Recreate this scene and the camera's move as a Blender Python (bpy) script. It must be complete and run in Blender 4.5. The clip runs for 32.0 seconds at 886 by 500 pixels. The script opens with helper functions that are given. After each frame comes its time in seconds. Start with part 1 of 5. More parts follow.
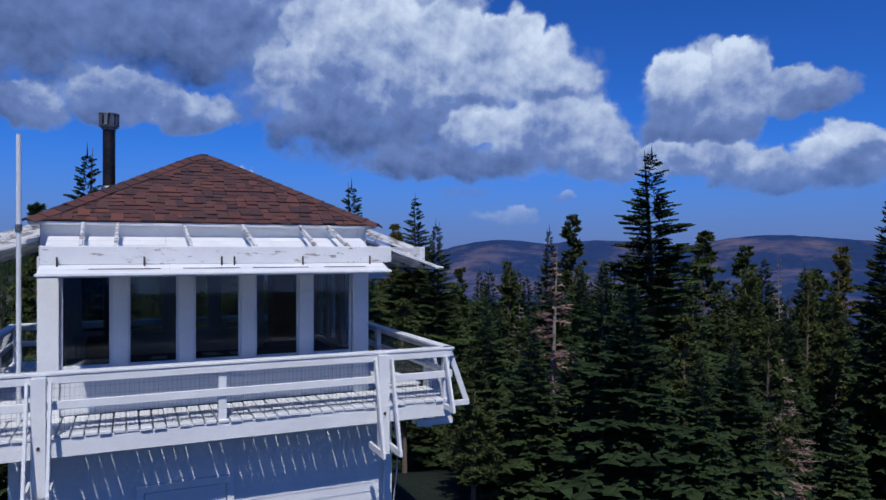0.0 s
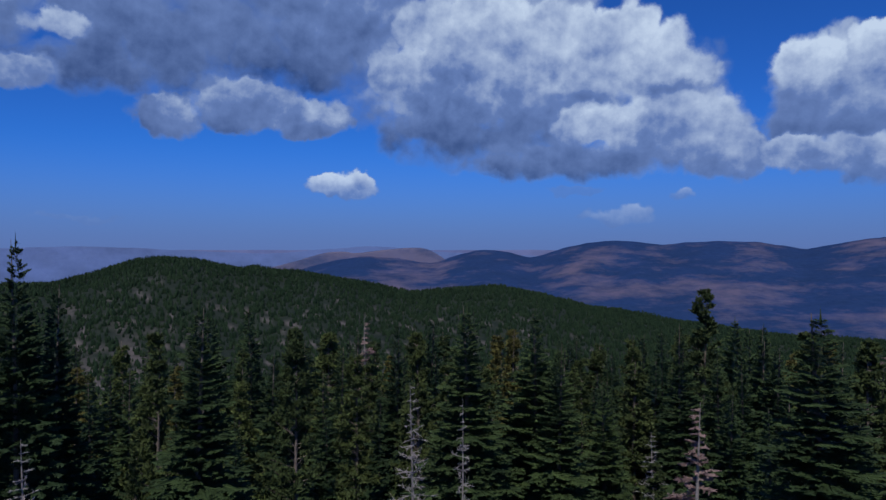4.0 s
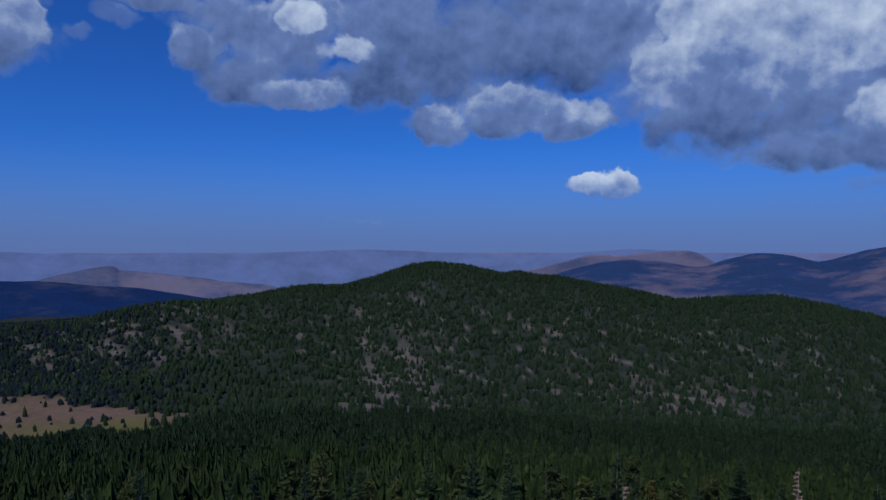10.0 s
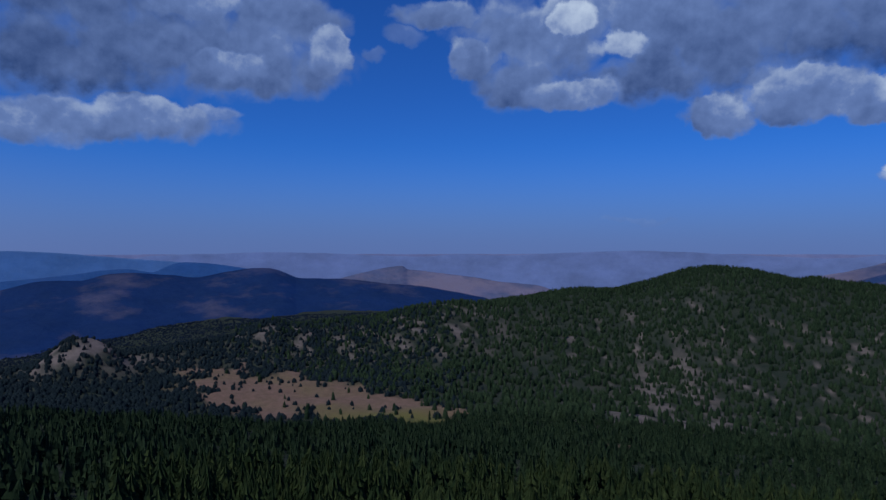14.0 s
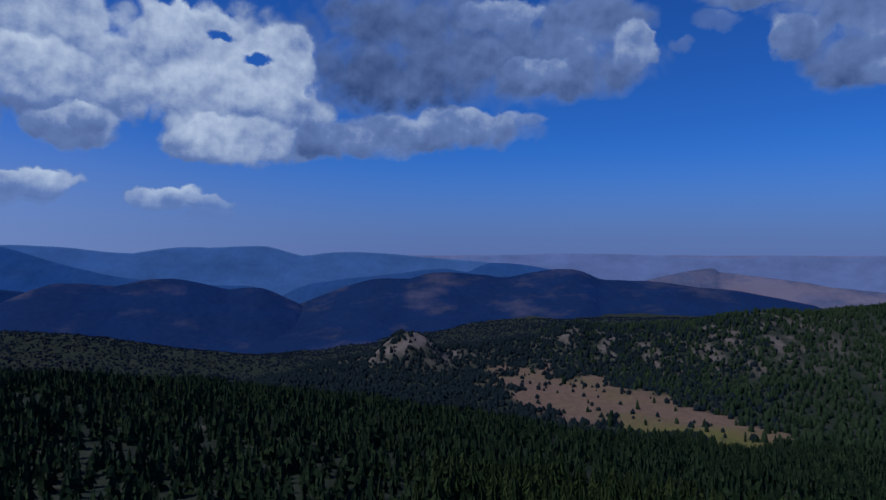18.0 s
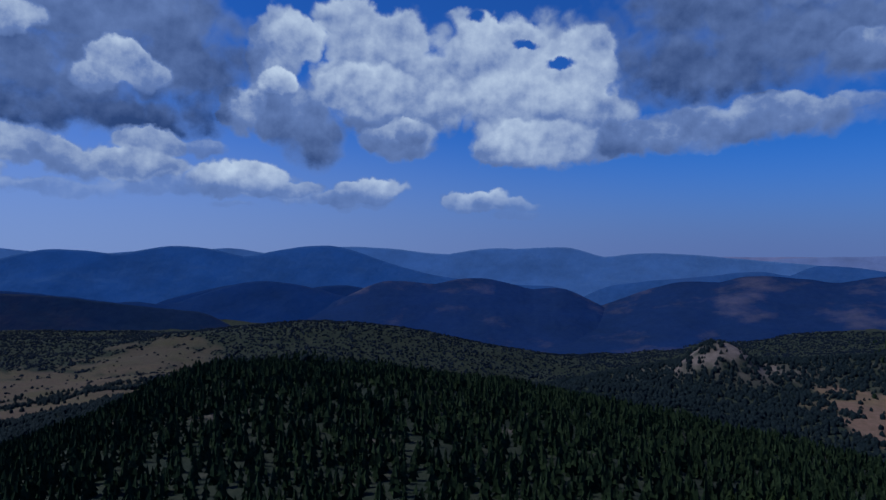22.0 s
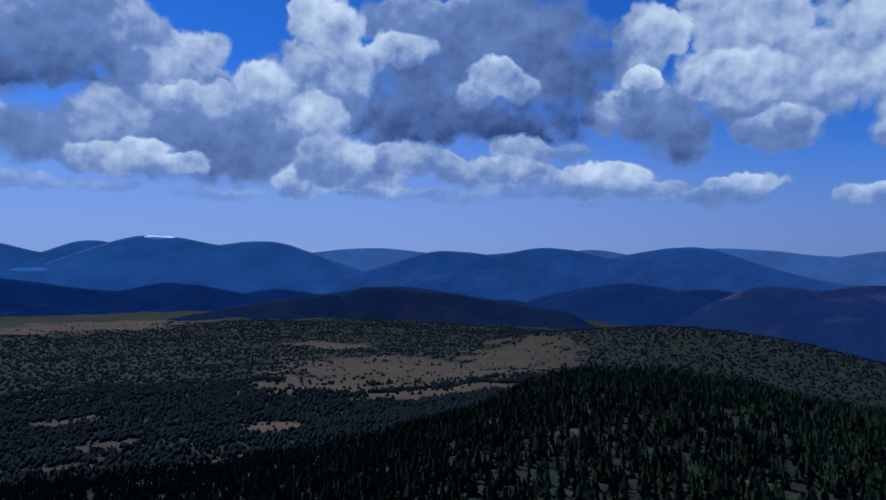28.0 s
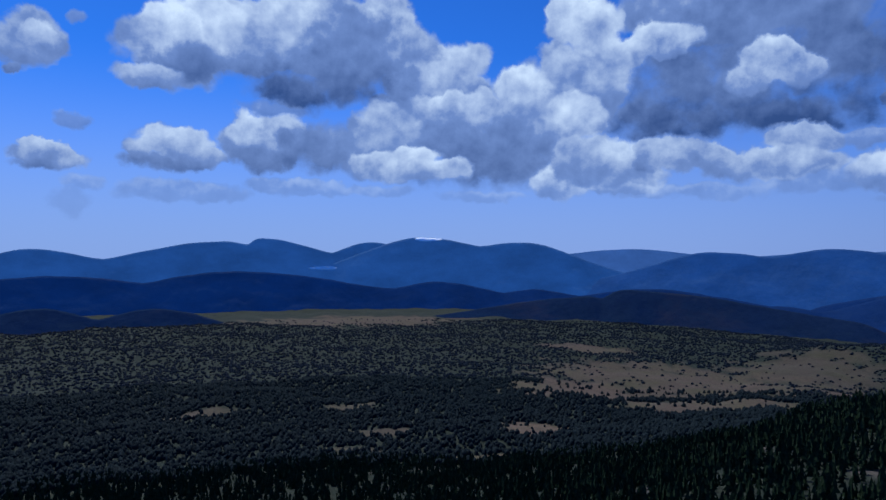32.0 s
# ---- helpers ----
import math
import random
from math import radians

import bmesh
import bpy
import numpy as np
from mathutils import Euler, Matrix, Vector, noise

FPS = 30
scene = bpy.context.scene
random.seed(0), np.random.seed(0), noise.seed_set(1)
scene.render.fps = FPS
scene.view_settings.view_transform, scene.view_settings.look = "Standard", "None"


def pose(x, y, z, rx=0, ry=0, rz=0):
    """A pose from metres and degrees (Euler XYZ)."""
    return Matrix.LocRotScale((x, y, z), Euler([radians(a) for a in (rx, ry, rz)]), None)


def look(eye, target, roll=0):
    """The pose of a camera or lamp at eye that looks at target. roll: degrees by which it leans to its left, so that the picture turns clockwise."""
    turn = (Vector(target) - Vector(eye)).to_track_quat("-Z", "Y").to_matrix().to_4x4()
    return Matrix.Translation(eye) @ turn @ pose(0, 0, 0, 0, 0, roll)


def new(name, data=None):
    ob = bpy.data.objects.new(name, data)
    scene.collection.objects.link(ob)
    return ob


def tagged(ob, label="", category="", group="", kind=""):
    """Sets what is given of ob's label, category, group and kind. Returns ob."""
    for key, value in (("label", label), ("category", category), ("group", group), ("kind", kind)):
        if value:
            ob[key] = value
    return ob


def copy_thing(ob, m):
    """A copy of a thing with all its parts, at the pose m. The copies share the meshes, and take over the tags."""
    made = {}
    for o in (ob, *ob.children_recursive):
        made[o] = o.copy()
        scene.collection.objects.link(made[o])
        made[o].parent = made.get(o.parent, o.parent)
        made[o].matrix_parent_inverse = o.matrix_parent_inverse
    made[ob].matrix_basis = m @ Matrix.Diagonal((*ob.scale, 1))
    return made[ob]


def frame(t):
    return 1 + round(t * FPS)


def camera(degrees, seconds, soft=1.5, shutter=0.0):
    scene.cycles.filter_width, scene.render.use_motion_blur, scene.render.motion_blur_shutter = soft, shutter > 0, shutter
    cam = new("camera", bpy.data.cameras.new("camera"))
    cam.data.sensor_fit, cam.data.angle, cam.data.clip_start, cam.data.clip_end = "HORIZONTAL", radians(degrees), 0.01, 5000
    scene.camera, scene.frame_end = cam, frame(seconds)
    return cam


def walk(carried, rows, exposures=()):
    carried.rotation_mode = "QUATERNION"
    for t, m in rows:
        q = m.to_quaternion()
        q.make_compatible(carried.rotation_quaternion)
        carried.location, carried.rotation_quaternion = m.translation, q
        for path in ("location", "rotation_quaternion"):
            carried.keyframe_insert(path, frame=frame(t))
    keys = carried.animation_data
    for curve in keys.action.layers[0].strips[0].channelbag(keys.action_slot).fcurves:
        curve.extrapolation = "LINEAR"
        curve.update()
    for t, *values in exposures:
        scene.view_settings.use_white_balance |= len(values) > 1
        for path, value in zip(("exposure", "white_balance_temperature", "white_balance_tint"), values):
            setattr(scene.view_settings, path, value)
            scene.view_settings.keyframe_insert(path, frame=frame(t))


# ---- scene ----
import functools
cam = camera(65.0, 32.0, soft=1.5)
# Height of the first camera above the ground at the lookout.
CZ = 5.45
PATH = [
    (0.0, pose(0, 0, CZ + 0, 90, 0, -0.09)),
    (0.5, pose(-0.038, 0.475, CZ + 0.397, 90, 0, -0.02)),
    (1.0, pose(-0.082, 0.924, CZ + 0.874, 90, 0, -0.01)),
    (1.5, pose(-0.135, 1.4, CZ + 1.545, 90, 0, -0.02)),
    (2.0, pose(-0.195, 1.783, CZ + 2.377, 90, 0, 0.01)),
    (2.5, pose(-0.42, 2.25, CZ + 3.31, 90, 0, 2.62)),
    (3.0, pose(-0.6, 2.6, CZ + 4.45, 90, 0, 5.74)),
    (3.5, pose(-0.68, 2.82, CZ + 5.82, 90, 0, 7.46)),
    (4.5, pose(-0.62, 3.1, CZ + 8.7, 90, 0, 10.42)),
    (5.5, pose(-0.5, 3.3, CZ + 11.9, 90, 0, 12.69)),
    (6.5, pose(-0.4, 3.4, CZ + 15.2, 90, 0, 14.77)),
    (7.5, pose(-0.4, 3.5, CZ + 18.6, 90, 0, 17.01)),
    (8.0, pose(-0.4, 3.5, CZ + 20.3, 90, 0, 18.92)),
    (8.5, pose(-0.4, 3.5, CZ + 22.0, 90, 0, 21.60)),
    (9.0, pose(-0.4, 3.5, CZ + 23.6, 90, 0, 24.56)),
    (9.5, pose(-0.4, 3.5, CZ + 25.1, 90, 0, 27.07)),
    (10.0, pose(-0.4, 3.5, CZ + 26.5, 90, 0, 30.21)),
    (10.5, pose(-0.4, 3.5, CZ + 27.7, 90, 0, 33.17)),
    (11.0, pose(-0.4, 3.5, CZ + 28.8, 90, 0, 35.79)),
    (11.5, pose(-0.4, 3.5, CZ + 29.9, 90, 0, 38.12)),
    (12.0, pose(-0.4, 3.5, CZ + 30.9, 90, 0, 40.91)),
    (12.5, pose(-0.4, 3.5, CZ + 31.9, 90, 0, 43.49)),
    (13.0, pose(-0.4, 3.5, CZ + 32.9, 90, 0, 46.54)),
    (13.5, pose(-0.4, 3.5, CZ + 33.9, 90, 0, 49.47)),
    (14.5, pose(-0.4, 3.5, CZ + 35.9, 90, 0, 55.06)),
    (15.5, pose(-0.4, 3.5, CZ + 37.9, 90, 0, 61.26)),
    (16.0, pose(-0.4, 3.5, CZ + 38.9, 90, 0, 64.80)),
    (16.5, pose(-0.4, 3.5, CZ + 39.9, 90, 0, 68.23)),
    (17.0, pose(-0.4, 3.5, CZ + 40.9, 90, 0, 71.31)),
    (17.5, pose(-0.4, 3.5, CZ + 41.9, 90, 0, 74.27)),
    (18.0, pose(-0.4, 3.5, CZ + 42.9, 90, 0, 76.87)),
    (18.5, pose(-0.4, 3.5, CZ + 43.9, 90, 0, 79.77)),
    (19.0, pose(-0.4, 3.5, CZ + 44.9, 90, 0, 82.11)),
    (19.5, pose(-0.4, 3.5, CZ + 45.9, 90, 0, 84.54)),
    (20.0, pose(-0.4, 3.5, CZ + 46.9, 90, 0, 88.18)),
    (20.5, pose(-0.4, 3.5, CZ + 47.9, 90, 0, 91.36)),
    (21.0, pose(-0.4, 3.5, CZ + 48.9, 90, 0, 94.56)),
    (21.5, pose(-0.4, 3.5, CZ + 49.9, 90, 0, 97.92)),
    (22.0, pose(-0.4, 3.5, CZ + 50.9, 90, 0, 101.36)),
    (22.5, pose(-0.4, 3.5, CZ + 51.9, 90, 0, 105.11)),
    (23.0, pose(-0.4, 3.5, CZ + 52.9, 90, 0, 108.12)),
    (23.5, pose(-0.4, 3.5, CZ + 53.9, 90, 0, 110.93)),
    (24.0, pose(-0.4, 3.5, CZ + 54.9, 90, 0, 113.41)),
    (24.5, pose(-0.4, 3.5, CZ + 55.9, 90, 0, 115.84)),
    (25.0, pose(-0.4, 3.5, CZ + 56.9, 90, 0, 117.92)),
    (25.5, pose(-0.4, 3.5, CZ + 57.9, 90, 0, 120.05)),
    (26.5, pose(-0.4, 3.5, CZ + 59.9, 90, 0, 124.01)),
    (27.5, pose(-0.4, 3.5, CZ + 61.9, 90, 0, 128.25)),
    (28.0, pose(-0.4, 3.5, CZ + 62.9, 90, 0, 130.67)),
    (28.5, pose(-0.4, 3.5, CZ + 63.9, 90, 0, 133.20)),
    (29.0, pose(-0.4, 3.5, CZ + 64.9, 90, 0, 135.83)),
    (29.5, pose(-0.4, 3.5, CZ + 65.9, 90, 0, 138.39)),
    (30.0, pose(-0.4, 3.5, CZ + 66.9, 90, 0, 140.98)),
    (30.5, pose(-0.4, 3.5, CZ + 67.9, 90, 0, 143.63)),
    (31.0, pose(-0.4, 3.5, CZ + 68.9, 90, 0, 146.33)),
    (31.5, pose(-0.4, 3.5, CZ + 69.9, 90, 0, 149.01)),
    (32.0, pose(-0.4, 3.5, CZ + 70.9, 90, 0, 151.65)),
]
walk(cam, PATH, [(0, -0.2, 6150, 10), (3.0, -0.32, 6000, 9), (7, -0.42, 6050, 9), (18, -0.42, 6050, 8), (26, -0.28, 5880, 6), (32, -0.02, 5880, 6)])

# ---------------------------------------------------------------- sun, sky and clouds
SUN_AZ, SUN_EL = 184.0, 53.0   # degrees, counted to the left of the first heading


def bearing(a, r=1.0, z=0.0):
    """The place at bearing a (degrees, to the left of +Y) and distance r."""
    return Vector((-math.sin(radians(a)) * r, math.cos(radians(a)) * r, z))


sun = new("sun", bpy.data.lights.new("sun", "SUN"))
sun.data.energy, sun.data.angle, sun.data.color = 3.8, radians(0.6), (1.0, 0.95, 0.88)
sun_way = bearing(SUN_AZ, math.cos(radians(SUN_EL)), math.sin(radians(SUN_EL)))
sun.matrix_world = look(sun_way * 500, (0, 0, 0))

# Cumulus heads, the far ones first: bearing, height, half width, half height (degrees), how sunlit, and how dense (below 0: a gap of clear sky).
CLOUDS = []
CLOUDS += [(26.1, 16.3, 12.3, 4.2, 0.42), (30.4, 14.6, 5.5, 2.6, 0.35), (20.2, 15, 8.2, 2.4, 0.36), (16.4, 17.4, 8.5, 3.7, 0.5), (27.2, 12.7, 2.2, 1.2, 0.5), (30.4, 10.5, 2.6, 1.5, 0.6), (25.3, 11.4, 4.4, 1.8, 0.56), (20.2, 10.7, 3.7, 1.4, 0.6), (2, 12.5, 13.7, 5.1, 0.52), (10.2, 10.9, 5.4, 2.6, 0.52), (8.4, 14.1, 6.8, 4.5, 0.66), (4.7, 17.4, 7.8, 3.4, 0.72), (2.9, 19.7, 6.9, 2.5, 0.82)]
CLOUDS += [(-0.8, 19.4, 2.8, 1.7, 0.62), (0.1, 15.7, 6, 3.4, 0.74), (-5.5, 15.5, 4.8, 3.2, 0.78), (-8.2, 13.2, 4.1, 2.4, 0.74), (3.8, 9.3, 10.5, 2.5, 0.42), (-3.2, 7.3, 11.5, 1.6, 0.48), (-10.5, 11.6, 3.1, 1.5, 0.5), (-5, 10, 4.8, 1.9, 0.74), (-10.9, 9.8, 4.3, 2.4, 0.68), (-12.7, 7.4, 3.8, 1.8, 0.62), (-20.4, 12.5, 4.1, 3.3, 0.6), (-18.8, 13.5, 2.7, 1.8, 0.78), (-23.2, 13.9, 2.4, 1.8, 0.72)]
CLOUDS += [(-22.8, 14.7, 1.8, 1.2, 0.82), (-26.7, 11.6, 3.9, 1.7, 0.6), (-28.5, 11.1, 2, 1.1, 0.58), (-20.4, 9.8, 4.3, 2.5, 0.54), (-17.9, 7.2, 2.1, 1.2, 0.7), (-22.4, 6.7, 4.2, 1.5, 0.64), (-27.4, 5.4, 5.5, 1.2, 0.42), (-29.6, 7.3, 2.8, 1.5, 0.74), (-31.8, 6, 2, 1.4, 0.5), (-10.3, 4.3, 1, 0.4, 0.55, 0.7), (-4.8, 2.7, 2.8, 0.6, 0.52, 0.7), (-6.4, 3.2, 1.3, 0.6, 0.62, 0.8), (-3.2, 2.7, 1.4, 0.4, 0.5, 0.6)]
CLOUDS += [(17, 5.1, 2.7, 0.9, 0.66), (18.2, 5.6, 1.5, 0.6, 0.74), (15.6, 5.4, 1.2, 0.6, 0.7), (4.7, 6.2, 1, 0.3, 0.45, 0.5), (-1.8, 4.7, 2.4, 0.3, 0.45, 0.4)]
CLOUDS += [(66.3, 16.6, 5.2, 1.5, 0.4), (64.9, 14, 4.4, 2.1, 0.42), (66.9, 13.9, 2, 1.1, 0.52), (61.4, 15.4, 1.5, 1.6, 0.66), (57.9, 15.6, 1, 0.5, 0.45, 0.5), (55.4, 17.1, 1.7, 0.8, 0.4, 0.5), (52.3, 18.7, 3.6, 0.9, 0.5), (49.7, 15.7, 2.6, 1.6, 0.54), (44.3, 17.1, 7.3, 2.9, 0.5), (46.1, 13.6, 3.6, 2.2, 0.48), (34.1, 17.2, 6.9, 3.4, 0.5), (35, 13.3, 6.9, 1.9, 0.38), (41.5, 12.4, 3.7, 1.2, 0.55), (42, 18.4, 4.1, 1.7, 0.58), (41.8, 17.9, 1.9, 1.2, 0.78), (38.1, 15.9, 2.6, 1, 0.66), (30.4, 15.9, 5.5, 3, 0.45), (36.9, 2.4, 2.8, 0.3, 0.45, 0.4)]
CLOUDS += [(92.1, 13.1, 5.1, 4.9, 0.58), (94.2, 15.1, 3.2, 2.3, 0.54), (96.6, 9.5, 2, 2.3, 0.5), (89, 11, 3.1, 1.6, 0.62), (95.3, 7.9, 2.8, 1.2, 0.6), (90.2, 8.8, 3.4, 1.6, 0.68), (84.2, 8.9, 5, 1.4, 0.54), (76, 10.3, 4.9, 1.1, 0.58), (71.5, 10.6, 2.8, 0.6, 0.58, 0.8), (78.7, 18, 9.6, 2.5, 0.4)]
CLOUDS += [(65, 18.1, 5.1, 2.1, 0.48), (75.1, 15.5, 14.2, 3.6, 0.36), (68.7, 14.6, 7.6, 2.8, 0.44), (81.3, 13.5, 7.7, 2.5, 0.3), (72.4, 18.4, 3.7, 1.2, 0.58), (69.2, 14.2, 2.8, 1, 0.54), (61.5, 15.5, 1.5, 1.7, 0.6), (96, 3.7, 1.7, 0.5, 0.52, 0.8), (95.3, 2.8, 1.7, 0.4, 0.46, 0.5)]
CLOUDS += [(98.5, 17, 3.2, 1.9, 0.68), (104.7, 13.2, 6.8, 3.8, 0.66), (109.6, 13.3, 2.4, 2.1, 0.58), (96.7, 14.5, 5, 3.9, 0.72), (90.2, 15.1, 2.8, 2.2, 0.68), (105.9, 11, 3.8, 1.7, 0.54), (92.1, 12.4, 5.1, 3.1, 0.7), (104.7, 9, 2.6, 1.6, 0.6), (93.9, 8.7, 4.4, 1.9, 0.7), (102.5, 17.6, 1.8, 1.4, 0, -1), (91.8, 15, 1.2, 0.5, 0, -1)]
CLOUDS += [(95, 16.1, 1, 0.3, 0, -1), (98.5, 18.6, 0.8, 0.6, 0, -1), (82.8, 8.6, 4.6, 1.1, 0.52), (78.2, 9.7, 8.5, 1.4, 0.52), (118.6, 5.3, 3.1, 1.3, 0.6), (113.6, 4.4, 2.3, 0.7, 0.58, 0.8), (108.4, 3.8, 2.5, 0.6, 0.5, 0.7), (107.6, 5, 2.7, 0.9, 0.64), (118.3, 3.4, 1.7, 0.3, 0.45, 0.5), (98.5, 3.9, 2.7, 0.9, 0.62), (95.3, 3.5, 1.8, 0.4, 0.5, 0.7)]
CLOUDS += [(139.3, 14.5, 2.7, 3.4, 0.56), (129.6, 17.7, 8, 2.4, 0.54), (109.2, 18.1, 2.8, 1.7, 0.62), (106, 15.1, 5.1, 3.5, 0.66), (114.8, 15.4, 2.3, 3, 0.58), (113, 16.3, 2.5, 1.9, 0.7), (112, 9.3, 2.8, 2.3, 0.42), (113, 10.9, 3.2, 2.7, 0.48), (115.3, 11.9, 2.5, 2.7, 0.56), (114.8, 13.2, 1.8, 0.9, 0.8), (117.5, 11, 1.6, 1.8, 0.62), (107.4, 12.7, 4.2, 2, 0.7), (105.1, 8.9, 2.8, 1.3, 0.58)]
CLOUDS += [(104.1, 9.8, 1.2, 0.9, 0.64), (124.2, 16.6, 7.3, 3.3, 0.42), (128.8, 13.3, 11.3, 4.3, 0.37), (122, 14, 5, 4.5, 0.38), (133.5, 10.3, 6.3, 2.4, 0.3), (125.5, 10.1, 7.2, 1.8, 0.27), (134.3, 16.3, 3, 1.1, 0.7), (136.8, 15.6, 1.9, 1.2, 0.64), (138.6, 13.8, 1, 1.5, 0.58), (127.6, 13, 2.1, 1.3, 0.62), (125, 13.1, 2.6, 1.2, 0.6), (126.5, 14.4, 2.1, 1.3, 0.7)]
CLOUDS += [(138.6, 6.8, 3.1, 1.5, 0.58), (134.3, 7.5, 2.3, 1, 0.6), (137.2, 5.3, 3.6, 0.9, 0.52), (130.1, 7.1, 2.4, 0.9, 0.62), (124.2, 7.9, 2.6, 1.1, 0.64), (126.4, 6.3, 4.6, 1.2, 0.6), (120.3, 8, 1.8, 0.8, 0.6, 0.8), (122.9, 4.9, 6.5, 0.8, 0.48, 0.7), (117.6, 5.9, 3.6, 1.1, 0.66), (114.9, 4.9, 3.2, 0.7, 0.56), (129.6, 4.5, 4.8, 0.6, 0.48, 0.6), (107.4, 5, 2.7, 0.8, 0.66), (108.8, 4.2, 3.3, 0.6, 0.52), (99.6, 4.2, 2.2, 0.7, 0.66), (96.9, 3.8, 1.8, 0.5, 0.54, 0.8), (133.6, 4.5, 1.5, 0.4, 0.54, 0.7)]
CLOUDS += [(139.2, 14.1, 2.7, 3.7, 0.64), (141.9, 14.4, 2.2, 2.4, 0.68), (140.5, 17.8, 2.7, 2.1, 0.76), (141.4, 18.7, 1.8, 1.6, 0.8), (144.1, 11.3, 3.1, 3.5, 0.6), (145, 12.9, 2.4, 1.7, 0.78), (145.9, 9, 2.6, 2.2, 0.58), (141, 10.5, 2.3, 1.8, 0.72), (150.1, 6.6, 5, 1.9, 0.4), (146.7, 6.7, 5.1, 1.9, 0.46), (150.1, 11.4, 3.3, 2.5, 0.6), (154.1, 9.8, 4.3, 2.9, 0.54), (141.9, 5.5, 2.7, 1.3, 0.6), (139.2, 7, 3.6, 1.9, 0.64), (136.4, 6.5, 2.8, 1.7, 0.64), (133.6, 7.5, 2.8, 1.3, 0.62), (134.6, 4.6, 4.6, 0.6, 0.52, 0.7), (148, 4.4, 3.4, 0.5, 0.48, 0.6)]
CLOUDS += [(179.6, 16.7, 0.7, 0.5, 0.5, 0.8), (182.5, 14.6, 2.1, 1.7, 0.58), (182.1, 15.1, 1.1, 0.8, 0.7), (183.3, 12.7, 0.7, 0.3, 0.46), (151.4, 15, 3.3, 1.5, 0.66), (154.6, 15.9, 2.8, 2.1, 0.6), (156.5, 18, 2.3, 2.1, 0.7), (162, 17, 4.9, 3.3, 0.6), (164.6, 18.1, 3.1, 1.6, 0.7), (168.1, 16.6, 4.7, 2.9, 0.66), (171.9, 15.4, 4.5, 2.8, 0.64), (170.7, 18, 2.9, 1.2, 0.78)]
CLOUDS += [(173.1, 16.5, 2.4, 2, 0.76), (152.3, 13.3, 4.2, 1.7, 0.58), (159.2, 15.2, 4.6, 3.2, 0.46), (162, 13.1, 5.8, 1.8, 0.36), (171.1, 14.2, 4.5, 1.3, 0.42), (174.7, 13, 2.4, 0.9, 0.6), (165.5, 11.2, 2.6, 0.8, 0.56, 0.8), (181.3, 6.8, 2.6, 0.8, 0.6), (182.1, 7.4, 1.2, 0.6, 0.7), (181.8, 6.1, 2.1, 0.4, 0.42), (179.5, 9.3, 1.1, 0.6, 0.48, 0.7)]
CLOUDS += [(178.9, 5, 1.5, 0.7, 0.5, 0.6), (179.6, 3.6, 1.5, 1, 0.4, 0.5), (150.9, 9.8, 4.2, 2.7, 0.54), (148.6, 11.6, 1.9, 1.3, 0.68), (151.4, 11.6, 2.8, 1.3, 0.66), (147.2, 7.9, 4.2, 2.5, 0.46), (156.5, 9.7, 3.2, 1.8, 0.58), (166, 8.4, 3.5, 2.2, 0.56), (167.3, 9.6, 1.5, 1.5, 0.74), (164.6, 9.1, 1.8, 1.8, 0.68), (161.5, 8.2, 4.1, 1.9, 0.47), (158.3, 7.8, 3.7, 1.9, 0.52), (155.6, 6.9, 3.7, 1.3, 0.7)]
CLOUDS += [(153.7, 7.7, 2.3, 0.9, 0.76), (151.8, 6.5, 2.8, 1, 0.7), (173.5, 6.8, 3, 0.8, 0.46), (175.1, 7.9, 1.4, 1, 0.64), (173.1, 8.3, 3, 1.2, 0.7), (170.5, 7.2, 2.1, 0.8, 0.58), (173.1, 4.5, 4.8, 0.8, 0.46, 0.7), (169.8, 4.2, 2.5, 0.8, 0.52, 0.7), (164.6, 5.1, 3.1, 0.6, 0.54, 0.7), (162, 4.8, 3.6, 0.6, 0.48, 0.6), (157.9, 4.7, 3.7, 0.5, 0.48, 0.6), (149.5, 4.5, 3.3, 0.6, 0.48, 0.6)]

world = bpy.data.worlds.new("sky")
scene.world = world
world.use_nodes = True
world.cycles.sampling_method, world.cycles.sample_map_resolution = "MANUAL", 512
wt = world.node_tree
wt.nodes.clear()


def wnode(kind, **inputs):
    n = wt.nodes.new(kind)
    for k, v in inputs.items():
        n.inputs[int(k[1:])].default_value = v
    return n


def wmath(op, a, b=None, c=None, clamp=False):
    n = wt.nodes.new("ShaderNodeMath")
    n.operation, n.use_clamp = op, clamp
    for i, v in enumerate((a, b, c)):
        if v is None:
            continue
        if isinstance(v, (int, float)):
            n.inputs[i].default_value = v
        else:
            wt.links.new(v, n.inputs[i])
    return n.outputs[0]


def wvec(op, a, b=None, c=None):
    n = wt.nodes.new("ShaderNodeVectorMath")
    n.operation = op
    for i, v in enumerate((a, b, c)):
        if v is None:
            continue
        if isinstance(v, (tuple, list)):
            n.inputs[i].default_value = v
        else:
            wt.links.new(v, n.inputs[i])
    return n.outputs[1] if op in ("DOT_PRODUCT", "LENGTH") else n.outputs[0]


def wmix(fac, a, b):
    n = wt.nodes.new("ShaderNodeMix")
    n.data_type = "RGBA"
    for i, v in ((0, fac), (6, a), (7, b)):
        if isinstance(v, (int, float, tuple)):
            n.inputs[i].default_value = v
        else:
            wt.links.new(v, n.inputs[i])
    return n.outputs[2]


